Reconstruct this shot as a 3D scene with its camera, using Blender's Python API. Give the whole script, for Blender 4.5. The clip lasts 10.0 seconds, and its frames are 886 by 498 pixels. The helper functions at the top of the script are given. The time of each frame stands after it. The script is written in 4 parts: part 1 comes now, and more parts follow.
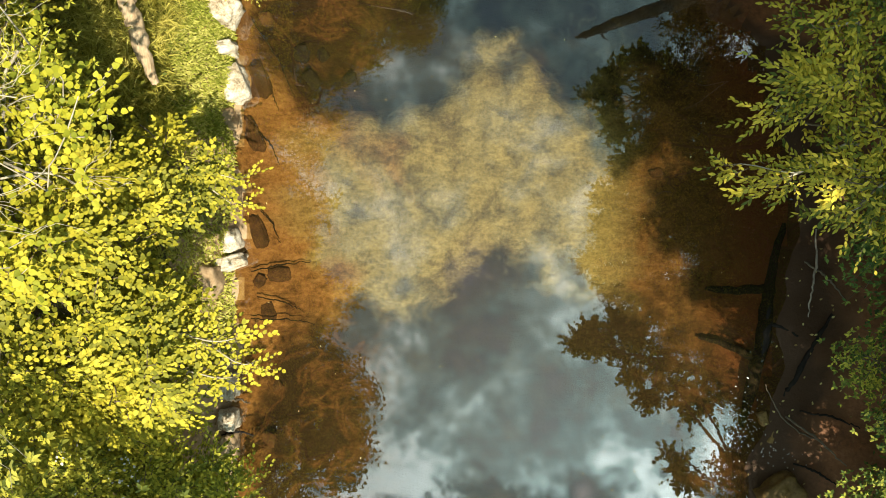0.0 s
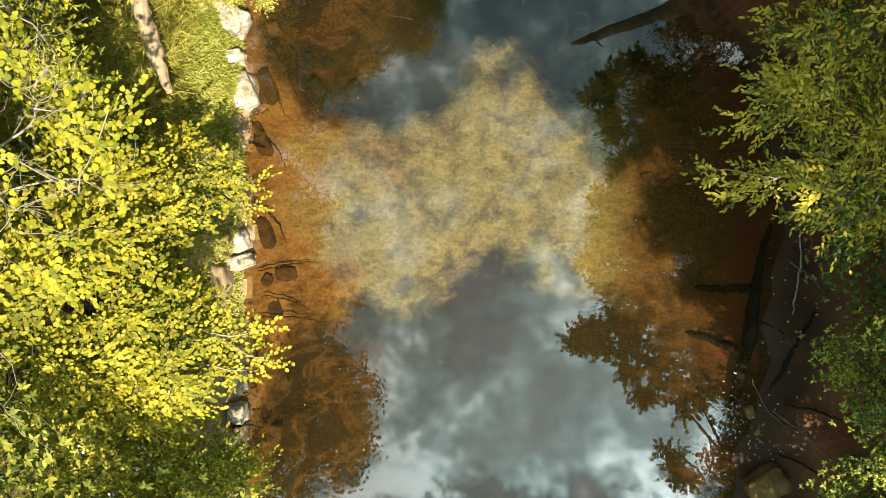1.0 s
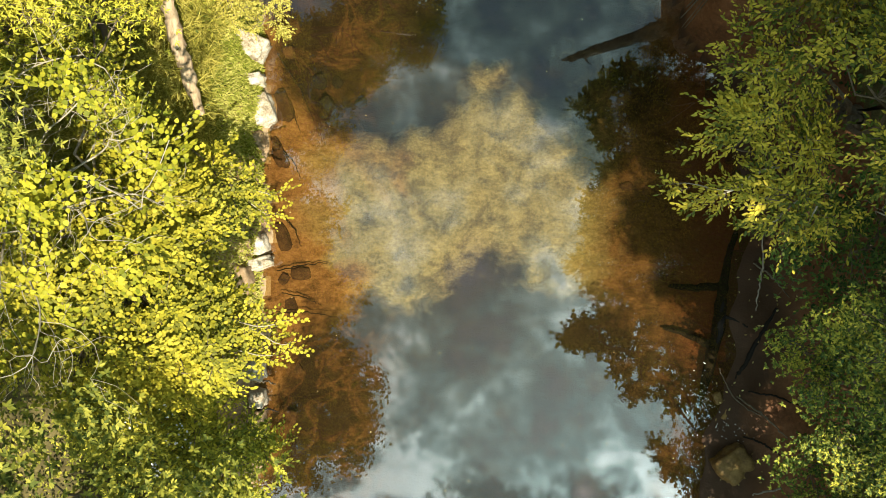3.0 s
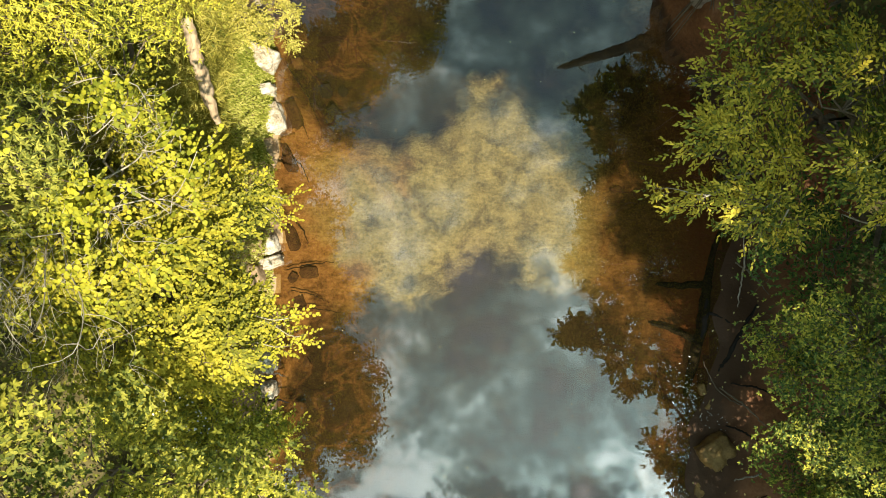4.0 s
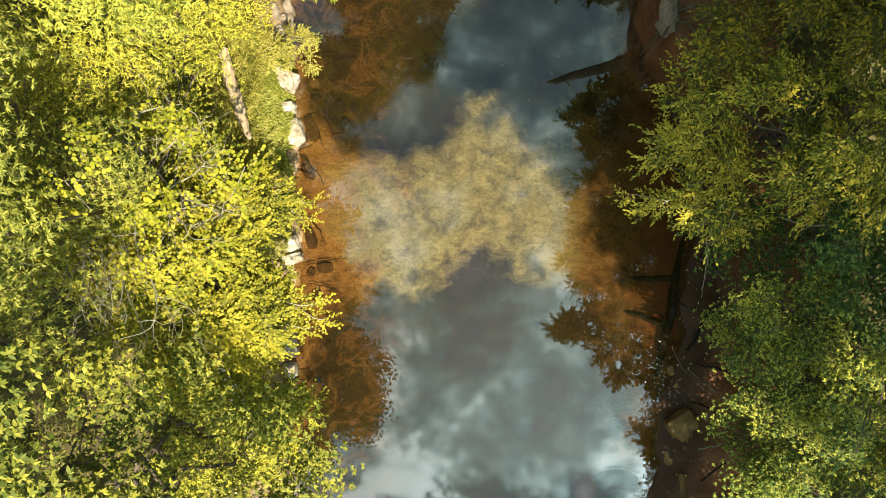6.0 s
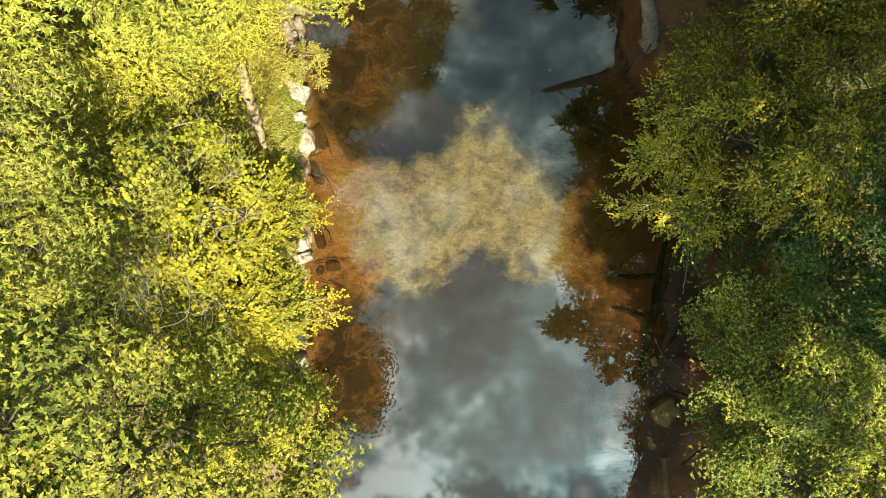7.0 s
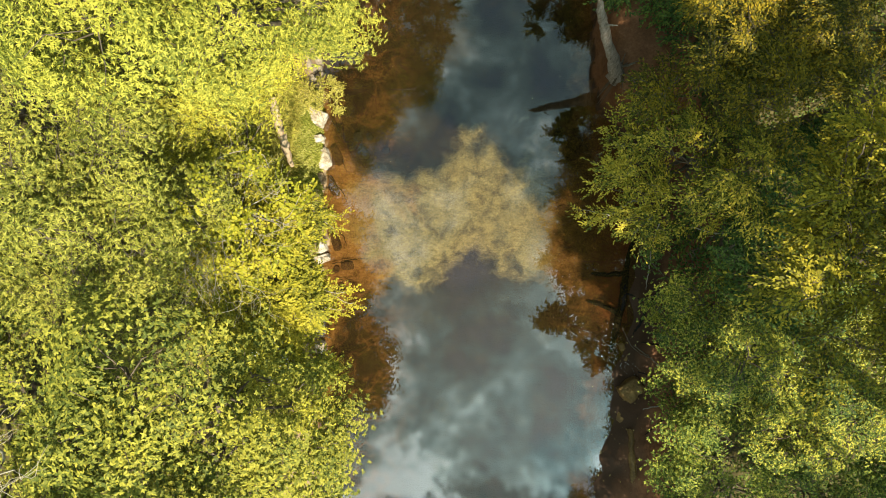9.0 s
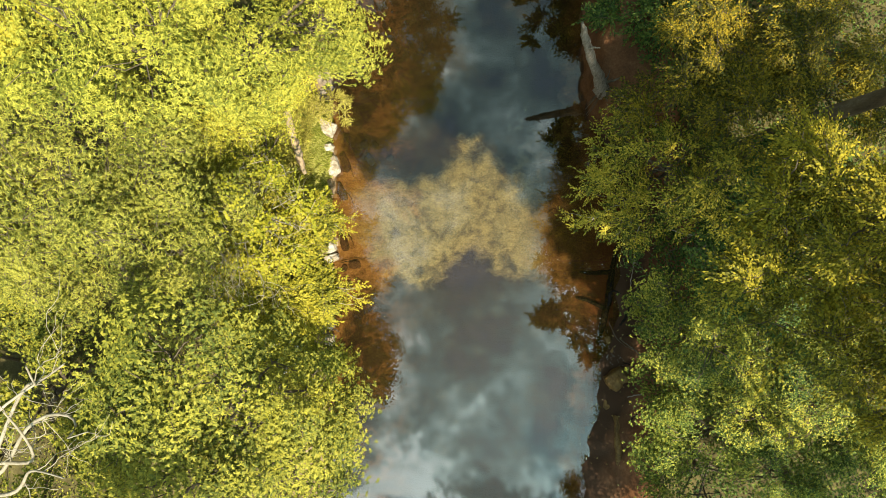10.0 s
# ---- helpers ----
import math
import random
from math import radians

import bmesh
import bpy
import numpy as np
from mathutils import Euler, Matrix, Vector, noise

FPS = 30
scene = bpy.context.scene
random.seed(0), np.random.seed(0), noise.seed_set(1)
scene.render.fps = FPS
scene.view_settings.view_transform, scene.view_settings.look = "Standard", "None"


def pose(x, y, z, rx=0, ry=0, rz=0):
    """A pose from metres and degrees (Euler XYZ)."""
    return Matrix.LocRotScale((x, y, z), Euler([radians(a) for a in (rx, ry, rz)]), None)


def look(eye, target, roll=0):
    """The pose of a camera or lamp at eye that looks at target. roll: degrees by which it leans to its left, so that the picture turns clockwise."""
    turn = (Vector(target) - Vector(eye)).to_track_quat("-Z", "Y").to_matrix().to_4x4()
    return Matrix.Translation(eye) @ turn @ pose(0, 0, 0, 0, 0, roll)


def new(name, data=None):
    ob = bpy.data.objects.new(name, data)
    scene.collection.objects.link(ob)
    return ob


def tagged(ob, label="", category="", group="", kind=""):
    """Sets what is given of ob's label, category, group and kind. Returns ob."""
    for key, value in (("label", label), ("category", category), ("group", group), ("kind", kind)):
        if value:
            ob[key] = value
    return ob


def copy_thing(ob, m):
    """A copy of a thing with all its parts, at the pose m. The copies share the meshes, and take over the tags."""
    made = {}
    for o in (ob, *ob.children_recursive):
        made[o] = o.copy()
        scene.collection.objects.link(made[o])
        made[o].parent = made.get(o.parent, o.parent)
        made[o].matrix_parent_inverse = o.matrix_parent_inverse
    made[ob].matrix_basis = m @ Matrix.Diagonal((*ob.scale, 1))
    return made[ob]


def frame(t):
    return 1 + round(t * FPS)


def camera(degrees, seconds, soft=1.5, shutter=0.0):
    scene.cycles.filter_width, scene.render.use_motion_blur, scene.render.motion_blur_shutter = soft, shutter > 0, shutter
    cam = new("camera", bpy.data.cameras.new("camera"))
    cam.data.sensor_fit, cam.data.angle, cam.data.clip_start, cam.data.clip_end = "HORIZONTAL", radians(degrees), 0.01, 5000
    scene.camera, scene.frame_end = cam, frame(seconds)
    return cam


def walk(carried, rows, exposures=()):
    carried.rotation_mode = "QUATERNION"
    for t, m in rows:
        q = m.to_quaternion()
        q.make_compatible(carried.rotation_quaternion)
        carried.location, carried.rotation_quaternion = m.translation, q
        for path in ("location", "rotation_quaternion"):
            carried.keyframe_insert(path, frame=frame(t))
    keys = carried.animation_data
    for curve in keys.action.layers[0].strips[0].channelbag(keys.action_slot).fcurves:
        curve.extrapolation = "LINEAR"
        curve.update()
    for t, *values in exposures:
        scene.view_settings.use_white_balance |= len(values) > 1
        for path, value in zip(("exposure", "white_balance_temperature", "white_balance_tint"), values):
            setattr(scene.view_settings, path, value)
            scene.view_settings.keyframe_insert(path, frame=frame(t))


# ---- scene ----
cam = camera(61.6, 10.0, soft=0.5)
# a drone that rises straight up over the stream and looks down; z = 0 is the water
METRES, EYE, TILT, LEAN, TURN = 10.6, 11.6, -90.0, 0.0, 0.0
ROWS = [
    (0.0, 0.0, 0.0, 0.0, 0.0, 0.0, -0.0),
    (0.5, 0.0005, -0.0229, 0.0, 0.01, 0.0, -0.0),
    (1.0, 0.0007, -0.0471, 0.0005, 0.03, 0.01, -0.01),
    (1.5, 0.0012, -0.074, 0.0016, 0.04, 0.02, -0.02),
    (2.0, 0.0019, -0.1052, 0.0026, 0.07, 0.04, -0.03),
    (2.5, 0.003, -0.1401, 0.0036, 0.08, 0.04, -0.04),
    (4.0, 0.0041, -0.2542, 0.0041, 0.1, 0.03, -0.04),
    (4.5, 0.0036, -0.297, 0.0039, 0.1, 0.03, -0.04),
    (5.0, 0.0039, -0.3412, 0.0023, 0.1, 0.05, -0.01),
    (5.5, 0.0048, -0.3882, 0.0004, 0.12, 0.04, -0.01),
    (7.0, 0.0038, -0.5573, -0.0015, 0.06, 0.07, 0.0),
    (7.5, 0.0048, -0.6222, -0.0006, 0.07, 0.06, 0.01),
    (8.0, 0.0069, -0.6912, 0.0008, 0.08, 0.05, 0.02),
    (8.5, 0.0085, -0.7639, 0.0023, 0.09, 0.06, 0.04),
    (9.0, 0.0102, -0.8396, 0.0032, 0.11, 0.07, 0.03),
    (9.5, 0.0117, -0.9191, 0.0032, 0.14, 0.08, 0.04),
    (10.0, 0.0127, -0.9996, 0.003, 0.17, 0.09, 0.03),
]
walk(cam, [(t, pose(0, 0, EYE, TILT, LEAN, TURN) @ pose(METRES * x, METRES * y, METRES * z, 90 + pitch, roll, yaw)) for t, x, y, z, yaw, pitch, roll in ROWS],
     exposures=[(0.0, 0.84), (5.0, 0.82), (7.5, 0.75), (10.0, 0.63)])

# ---- world, sun, exposure ----
SUN = Vector((0.29, -0.47, 1.0)).normalized()


class Nodes:
    """A node tree with short calls: n(type, inputs, settings) adds a node and links or sets its inputs."""

    def __init__(self, tree):
        self.tree = tree
        tree.nodes.clear()

    def __call__(self, kind, ins=None, **settings):
        node = self.tree.nodes.new("ShaderNode" + kind)
        for key, value in settings.items():
            setattr(node, key, value)
        for key, value in (ins or {}).items():
            if isinstance(value, bpy.types.NodeSocket):
                self.tree.links.new(value, node.inputs[key])
            else:
                node.inputs[key].default_value = value
        return node

    def ramp(self, fac, stops, interpolation="LINEAR"):
        node = self("ValToRGB", {"Fac": fac})
        node.color_ramp.interpolation = interpolation
        el = node.color_ramp.elements
        while len(el) < len(stops):
            el.new(0.5)
        for e, (p, c) in zip(el, stops):
            e.position, e.color = p, (*c, 1) if len(c) == 3 else (c[0], c[0], c[0], 1)
        return node.outputs["Color"]

    def mix(self, fac, a, b, blend="MIX"):
        node = self("Mix", {}, data_type="RGBA", blend_type=blend)
        for sock, value in ((node.inputs[0], fac), (node.inputs[6], a), (node.inputs[7], b)):
            if isinstance(value, bpy.types.NodeSocket):
                self.tree.links.new(value, sock)
            else:
                sock.default_value = (*value, 1) if isinstance(value, tuple) and len(value) == 3 else value
        return node.outputs[2]

    def math(self, op, a, b=0.0, clamp=False):
        return self("Math", {0: a, 1: b}, operation=op, use_clamp=clamp).outputs[0]

    def noise(self, vec, scale, detail=4.0, rough=0.55, distort=0.0):
        return self("TexNoise", {"Vector": vec, "Scale": scale, "Detail": detail, "Roughness": rough, "Distortion": distort}).outputs["Fac"]


world = bpy.data.worlds.new("sky")
scene.world = world
world.use_nodes = True
n = Nodes(world.node_tree)
sky = n("TexSky", {}, sky_type="NISHITA", sun_disc=False, sun_elevation=math.asin(SUN.z), sun_rotation=math.atan2(SUN.x, SUN.y), air_density=1.0, dust_density=1.5)
way = n("TexCoord").outputs["Generated"]
xyz = n("SeparateXYZ", {0: way})
up = n.math("MAXIMUM", xyz.outputs[2], 0.12)
plane = n("CombineXYZ", {0: n.math("DIVIDE", xyz.outputs[0], up), 1: n.math("DIVIDE", xyz.outputs[1], up), 2: 4.3}).outputs[0]
wide = n.noise(plane, 2.6, 3, 0.5, 0.0)
fine = n.noise(plane, 10.0, 7, 0.64, 0.2)
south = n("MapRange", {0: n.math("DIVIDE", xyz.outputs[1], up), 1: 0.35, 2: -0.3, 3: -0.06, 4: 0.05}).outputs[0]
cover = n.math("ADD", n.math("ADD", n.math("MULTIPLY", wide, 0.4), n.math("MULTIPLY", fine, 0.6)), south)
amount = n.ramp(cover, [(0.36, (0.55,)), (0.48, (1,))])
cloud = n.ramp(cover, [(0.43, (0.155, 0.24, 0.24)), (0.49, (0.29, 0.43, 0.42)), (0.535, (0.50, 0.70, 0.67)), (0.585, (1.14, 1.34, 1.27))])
near = n("VectorMath", {0: way, 1: SUN}, operation="DOT_PRODUCT").outputs["Value"]
glow = n.ramp(near, [(0.70, (0.55,)), (0.85, (0.53,)), (0.89, (0.65,)), (0.93, (1.05,)), (0.97, (1.65,)), (1.0, (2.1,))])
cloud = n.mix(1.0, cloud, glow, "MULTIPLY")
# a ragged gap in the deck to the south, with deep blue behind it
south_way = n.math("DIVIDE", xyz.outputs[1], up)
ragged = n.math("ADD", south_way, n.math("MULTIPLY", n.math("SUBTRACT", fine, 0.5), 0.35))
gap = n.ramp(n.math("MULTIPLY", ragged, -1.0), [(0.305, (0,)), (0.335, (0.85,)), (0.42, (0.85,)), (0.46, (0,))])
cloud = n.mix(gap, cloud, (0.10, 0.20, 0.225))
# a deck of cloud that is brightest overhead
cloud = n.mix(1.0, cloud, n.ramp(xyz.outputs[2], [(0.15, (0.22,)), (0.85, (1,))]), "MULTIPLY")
blue = n.mix(1.0, sky.outputs[0], (0.10, 0.10, 0.10), "MULTIPLY")
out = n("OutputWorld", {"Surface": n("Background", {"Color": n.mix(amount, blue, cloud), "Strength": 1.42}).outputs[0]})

sun = new("sun", bpy.data.lights.new("sun", "SUN"))
sun.data.energy, sun.data.angle, sun.data.color = 5.0, radians(0.6), (1.0, 0.88, 0.68)
sun.matrix_world = look(SUN * 60, (0, 0, 0))


# ---- materials ----
def material(name):
    m = bpy.data.materials.new(name)
    m.use_nodes = True
    return m, Nodes(m.node_tree)


def finish(n, surface):
    n("OutputMaterial", {"Surface": surface})


def leaf_material(name, low, mid, high, through_light=0.11, patch=0.9):
    """Leaves: colour varies leaf by leaf and in patches; light comes through the blade."""
    m, n = material(name)
    geo = n("NewGeometry")
    rnd = geo.outputs["Random Per Island"]
    big = n.noise(geo.outputs["Position"], patch, 3)
    t = n.math("ADD", n.math("ADD", n.math("MULTIPLY", rnd, 0.7), n.math("MULTIPLY", big, 1.3)), -0.37)
    col = n.ramp(t, [(0.30, low), (0.62, mid), (0.92, high)])
    spots = n.noise(geo.outputs["Position"], 60.0, 2)
    col = n.mix(n.math("MULTIPLY", spots, 0.25), col, (0.10, 0.09, 0.02))
    body = n("BsdfPrincipled", {"Base Color": col, "Roughness": 0.6, "Specular IOR Level": 0.18})
    warm = n.mix(1.0, col, (1.15, 1.1, 0.5), "MULTIPLY")
    thin = n("BsdfTranslucent", {"Color": warm})
    finish(n, n("MixShader", {0: through_light, 1: body.outputs[0], 2: thin.outputs[0]}).outputs[0])
    return m


LEAF_YELLOW = leaf_material("leaf_yellow", (0.155, 0.165, 0.016), (0.36, 0.335, 0.024), (0.53, 0.465, 0.042), 0.14)
LEAF_REDBUD = leaf_material("leaf_redbud", (0.17, 0.20, 0.016), (0.36, 0.36, 0.024), (0.52, 0.48, 0.04), 0.2)
LEAF_LIME = leaf_material("leaf_lime", (0.12, 0.155, 0.020), (0.32, 0.34, 0.042), (0.54, 0.52, 0.07), 0.12)
LEAF_FRESH = leaf_material("leaf_fresh", (0.15, 0.18, 0.02), (0.42, 0.42, 0.04), (0.68, 0.62, 0.07), 0.14)
LEAF_GOLD = leaf_material("leaf_gold", (0.085, 0.115, 0.018), (0.245, 0.255, 0.033), (0.43, 0.405, 0.052), 0.06)
LEAF_BRUSH = leaf_material("leaf_brush", (0.20, 0.19, 0.03), (0.44, 0.41, 0.07), (0.64, 0.57, 0.14), 0.3, 2.0)
LEAF_WILLOW = leaf_material("leaf_willow", (0.12, 0.145, 0.022), (0.29, 0.30, 0.045), (0.45, 0.435, 0.07))
LEAF_OLIVE = leaf_material("leaf_olive", (0.08, 0.11, 0.018), (0.25, 0.27, 0.032), (0.45, 0.42, 0.05))
LEAF_GREEN = leaf_material("leaf_green", (0.04, 0.085, 0.018), (0.16, 0.225, 0.034), (0.42, 0.43, 0.06))
LEAF_MAPLE = leaf_material("leaf_maple", (0.08, 0.085, 0.010), (0.27, 0.25, 0.018), (0.48, 0.40, 0.03))
LEAF_ELM = leaf_material("leaf_elm", (0.075, 0.11, 0.02), (0.36, 0.345, 0.036), (0.72, 0.58, 0.065), 0.16, 1.8)
LEAF_ALDER = leaf_material("leaf_alder", (0.03, 0.078, 0.018), (0.17, 0.22, 0.036), (0.52, 0.49, 0.06))
# umber taken darker, so the bank's shade sits in the leaf colour
LEAF_UMBER_SHADED = leaf_material("leaf_umber_shaded", (0.045, 0.058, 0.010), (0.16, 0.145, 0.014), (0.40, 0.30, 0.02))
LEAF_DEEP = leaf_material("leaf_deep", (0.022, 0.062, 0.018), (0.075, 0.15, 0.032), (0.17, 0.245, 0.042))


def rough_material(name, stops, scale=3.0, fine_scale=30.0, roughness=0.85, bump=0.3, distance=0.02, stretch=(1, 1, 1)):
    """A weathered surface: two scales of colour noise and a fine relief."""
    m, n = material(name)
    pos = n("Mapping", {"Vector": n("NewGeometry").outputs["Position"], "Scale": stretch}).outputs[0]
    a, b = n.noise(pos, scale, 5, 0.6, 0.4), n.noise(pos, fine_scale, 4, 0.65)
    t = n.math("ADD", n.math("MULTIPLY", a, 0.65), n.math("MULTIPLY", b, 0.35))
    col = n.ramp(t, stops)
    lift = n("Bump", {"Height": t, "Strength": bump, "Distance": distance})
    finish(n, n("BsdfPrincipled", {"Base Color": col, "Roughness": roughness, "Normal": lift.outputs[0], "Specular IOR Level": 0.3}).outputs[0])
    return m


BARK = rough_material("bark", [(0.3, (0.06, 0.045, 0.03)), (0.55, (0.16, 0.13, 0.09)), (0.75, (0.30, 0.27, 0.2))], 4, 40, stretch=(1, 1, 0.3))
TWIG = rough_material("pale_twig", [(0.3, (0.22, 0.19, 0.13)), (0.6, (0.48, 0.44, 0.34)), (0.8, (0.62, 0.58, 0.48))], 6, 40)
DEADWOOD = rough_material("dead_wood", [(0.3, (0.10, 0.08, 0.06)), (0.5, (0.33, 0.29, 0.24)), (0.75, (0.55, 0.51, 0.45))], 5, 30, stretch=(4, 1, 1))
ROCK = rough_material("pale_rock", [(0.34, (0.10, 0.07, 0.045)), (0.43, (0.34, 0.28, 0.19)), (0.54, (0.58, 0.54, 0.44)), (0.7, (0.72, 0.69, 0.6))], 5, 34, bump=0.9, distance=0.03)
ROCK_DARK = rough_material("dark_rock", [(0.3, (0.045, 0.026, 0.009)), (0.5, (0.16, 0.098, 0.03)), (0.75, (0.31, 0.20, 0.065))], 3, 25, roughness=0.6, bump=0.6)


def mud_material():
    """Red clay, dark and wet along the water's edge."""
    m, n = material("red_mud")
    pos = n("NewGeometry").outputs["Position"]
    a, b = n.noise(pos, 1.5, 5, 0.6, 0.4), n.noise(pos, 16.0, 5, 0.7)
    t = n.math("ADD", n.math("MULTIPLY", a, 0.6), n.math("MULTIPLY", b, 0.4))
    col = n.ramp(t, [(0.32, (0.07, 0.029, 0.011)), (0.5, (0.18, 0.078, 0.031)), (0.7, (0.30, 0.15, 0.07))])
    edge = n.math("ADD", n("SeparateXYZ", {0: pos}).outputs[2], n.math("MULTIPLY", t, -0.22))
    wet = n.ramp(edge, [(0.0, (1,)), (0.16, (0,))])
    col = n.mix(wet, col, (0.052, 0.025, 0.010))
    lift = n("Bump", {"Height": t, "Strength": 0.6, "Distance": 0.04})
    finish(n, n("BsdfPrincipled", {"Base Color": col, "Roughness": 0.6, "Normal": lift.outputs[0], "Specular IOR Level": 0.25}).outputs[0])
    return m


MUD = mud_material()
SOIL = rough_material("forest_soil", [(0.3, (0.035, 0.03, 0.012)), (0.5, (0.10, 0.085, 0.03)), (0.7, (0.20, 0.17, 0.06))], 2.0, 22, bump=0.6, distance=0.05)
SNAG = rough_material("sunken_wood", [(0.3, (0.006, 0.005, 0.004)), (0.6, (0.016, 0.013, 0.010)), (0.8, (0.035, 0.028, 0.02))], 4, 30, roughness=0.9)
TAN_ROCK = rough_material("tan_rock", [(0.3, (0.16, 0.10, 0.05)), (0.5, (0.36, 0.26, 0.15)), (0.75, (0.52, 0.42, 0.28))], 3, 25, bump=0.6)
LOGWOOD = rough_material("log_wood", [(0.3, (0.20, 0.13, 0.07)), (0.5, (0.46, 0.35, 0.22)), (0.75, (0.62, 0.52, 0.38))], 4, 30, bump=0.6, stretch=(3, 0.6, 1))
GREY_ROCK = rough_material("grey_rock", [(0.3, (0.10, 0.075, 0.05)), (0.5, (0.30, 0.25, 0.18)), (0.75, (0.50, 0.45, 0.36))], 4, 30, bump=0.7)
SLAB = rough_material("sunken_slab", [(0.32, (0.020, 0.011, 0.006)), (0.5, (0.065, 0.035, 0.017)), (0.68, (0.14, 0.08, 0.04))], 6, 45, bump=0.8)
LITTER = leaf_material("litter", (0.12, 0.07, 0.03), (0.34, 0.24, 0.09), (0.62, 0.55, 0.22), 0.1, 3.0)
# white for the modelled glints on the riffle and for the blossoms
GLINT_AND_PETAL = rough_material("foam", [(0.3, (0.6, 0.62, 0.6)), (0.7, (0.82, 0.84, 0.82))], 8, 60)
GRASS = leaf_material("grass", (0.20, 0.24, 0.03), (0.42, 0.45, 0.08), (0.62, 0.60, 0.18), 0.3, 1.5)


def bed_material():
    """Iron-stained sand near the sunny bank, paler sand on the bar, the dimness of shade and deep water painted into
    the pools.
    """
    m, n = material("stream_bed")
    pos = n("NewGeometry").outputs["Position"]
    xyz = n("SeparateXYZ", {0: pos})
    drift = n.noise(pos, 0.55, 4, 0.55, 0.6)
    mid = n.noise(pos, 2.6, 5, 0.6, 0.4)
    dune = n.noise(n("Mapping", {"Vector": pos, "Rotation": (0, 0, 0.5), "Scale": (5.0, 12.0, 5.0)}).outputs[0], 1.0, 5, 0.62, 0.8)
    grain = n.noise(pos, 18.0, 5, 0.7)
    tone = n.math("ADD", n.math("ADD", n.math("MULTIPLY", mid, 0.3), n.math("MULTIPLY", dune, 0.3)), n.math("MULTIPLY", grain, 0.4))
    iron = n.ramp(tone, [(0.36, (0.09, 0.045, 0.018)), (0.5, (0.225, 0.128, 0.054)), (0.62, (0.35, 0.215, 0.10))])
    pale = n.ramp(tone, [(0.38, (0.115, 0.107, 0.054)), (0.5, (0.235, 0.221, 0.118)), (0.61, (0.37, 0.35, 0.19))])
    side = n.math("ADD", n.math("MULTIPLY", xyz.outputs[0], 0.25), n.math("MULTIPLY", drift, 1.6))
    sand = n.mix(n.ramp(side, [(0.25, (0,)), (0.55, (1,))]), iron, pale)
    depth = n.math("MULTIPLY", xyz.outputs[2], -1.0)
    # dimming by depth and shade, put into the bed colour with a ragged edge
    shade_depth = n.math("ADD", n.math("ADD", n.math("MULTIPLY", drift, 0.45), n.math("MULTIPLY", mid, 0.75)), n.math("MULTIPLY", depth, -1.0))
    pool_shade = n.ramp(shade_depth, [(0.0, (0.96,)), (0.12, (0.68,)), (0.33, (0,))])
    brown = n.ramp(n.math("ADD", n.math("MULTIPLY", xyz.outputs[0], 0.25), n.math("MULTIPLY", mid, 0.3)), [(0.78, (0,)), (0.97, (1,))])
    sand = n.mix(brown, sand, n.ramp(tone, [(0.36, (0.045, 0.025, 0.011)), (0.5, (0.11, 0.065, 0.028)), (0.64, (0.20, 0.122, 0.056))]))
    red = n.ramp(n.math("SUBTRACT", n.math("ADD", n.math("MULTIPLY", xyz.outputs[0], 0.5), n.math("MULTIPLY", mid, 0.6)), 1.95), [(0.35, (0,)), (0.8, (1,))])
    sand = n.mix(red, sand, (0.13, 0.054, 0.028))
    col = n.mix(pool_shade, sand, n.ramp(tone, [(0.4, (0.016, 0.011, 0.006)), (0.6, (0.029, 0.020, 0.011))]))
    # wisps of pale algae and sand over the darkened pools along the sunny bank
    curl = n.noise(pos, 1.25, 4, 0.55, 1.1)
    wisp = n.ramp(curl, [(0.42, (0,)), (0.475, (0.6,)), (0.50, (0.85,)), (0.53, (0.3,)), (0.60, (0.0,))])
    near_bank = n.ramp(n.math("ADD", n.math("MULTIPLY", xyz.outputs[0], -0.3), n.math("MULTIPLY", mid, 0.3)), [(0.3, (0,)), (0.75, (1,))])
    col = n.mix(n.math("MULTIPLY", wisp, n.math("MULTIPLY", near_bank, pool_shade)), col, n.ramp(tone, [(0.38, (0.045, 0.023, 0.010)), (0.62, (0.19, 0.105, 0.046))]))
    # hollows that fish have swept in the sand
    nest = n("TexVoronoi", {"Vector": n("Mapping", {"Vector": pos, "Scale": (1, 1, 0.01)}).outputs[0], "Scale": 1.05, "Randomness": 1.0}).outputs["Distance"]
    bowl = n.ramp(n.math("ADD", nest, n.math("MULTIPLY", mid, 0.16)), [(0.12, (0,)), (0.2, (0.2,)), (0.27, (0.16,)), (0.34, (0,))])
    col = n.mix(bowl, col, (0.10, 0.085, 0.038))
    lift = n("Bump", {"Height": tone, "Strength": 0.8, "Distance": 0.08})
    finish(n, n("BsdfPrincipled", {"Base Color": col, "Roughness": 0.9, "Normal": lift.outputs[0], "Specular IOR Level": 0.1}).outputs[0])
    return m


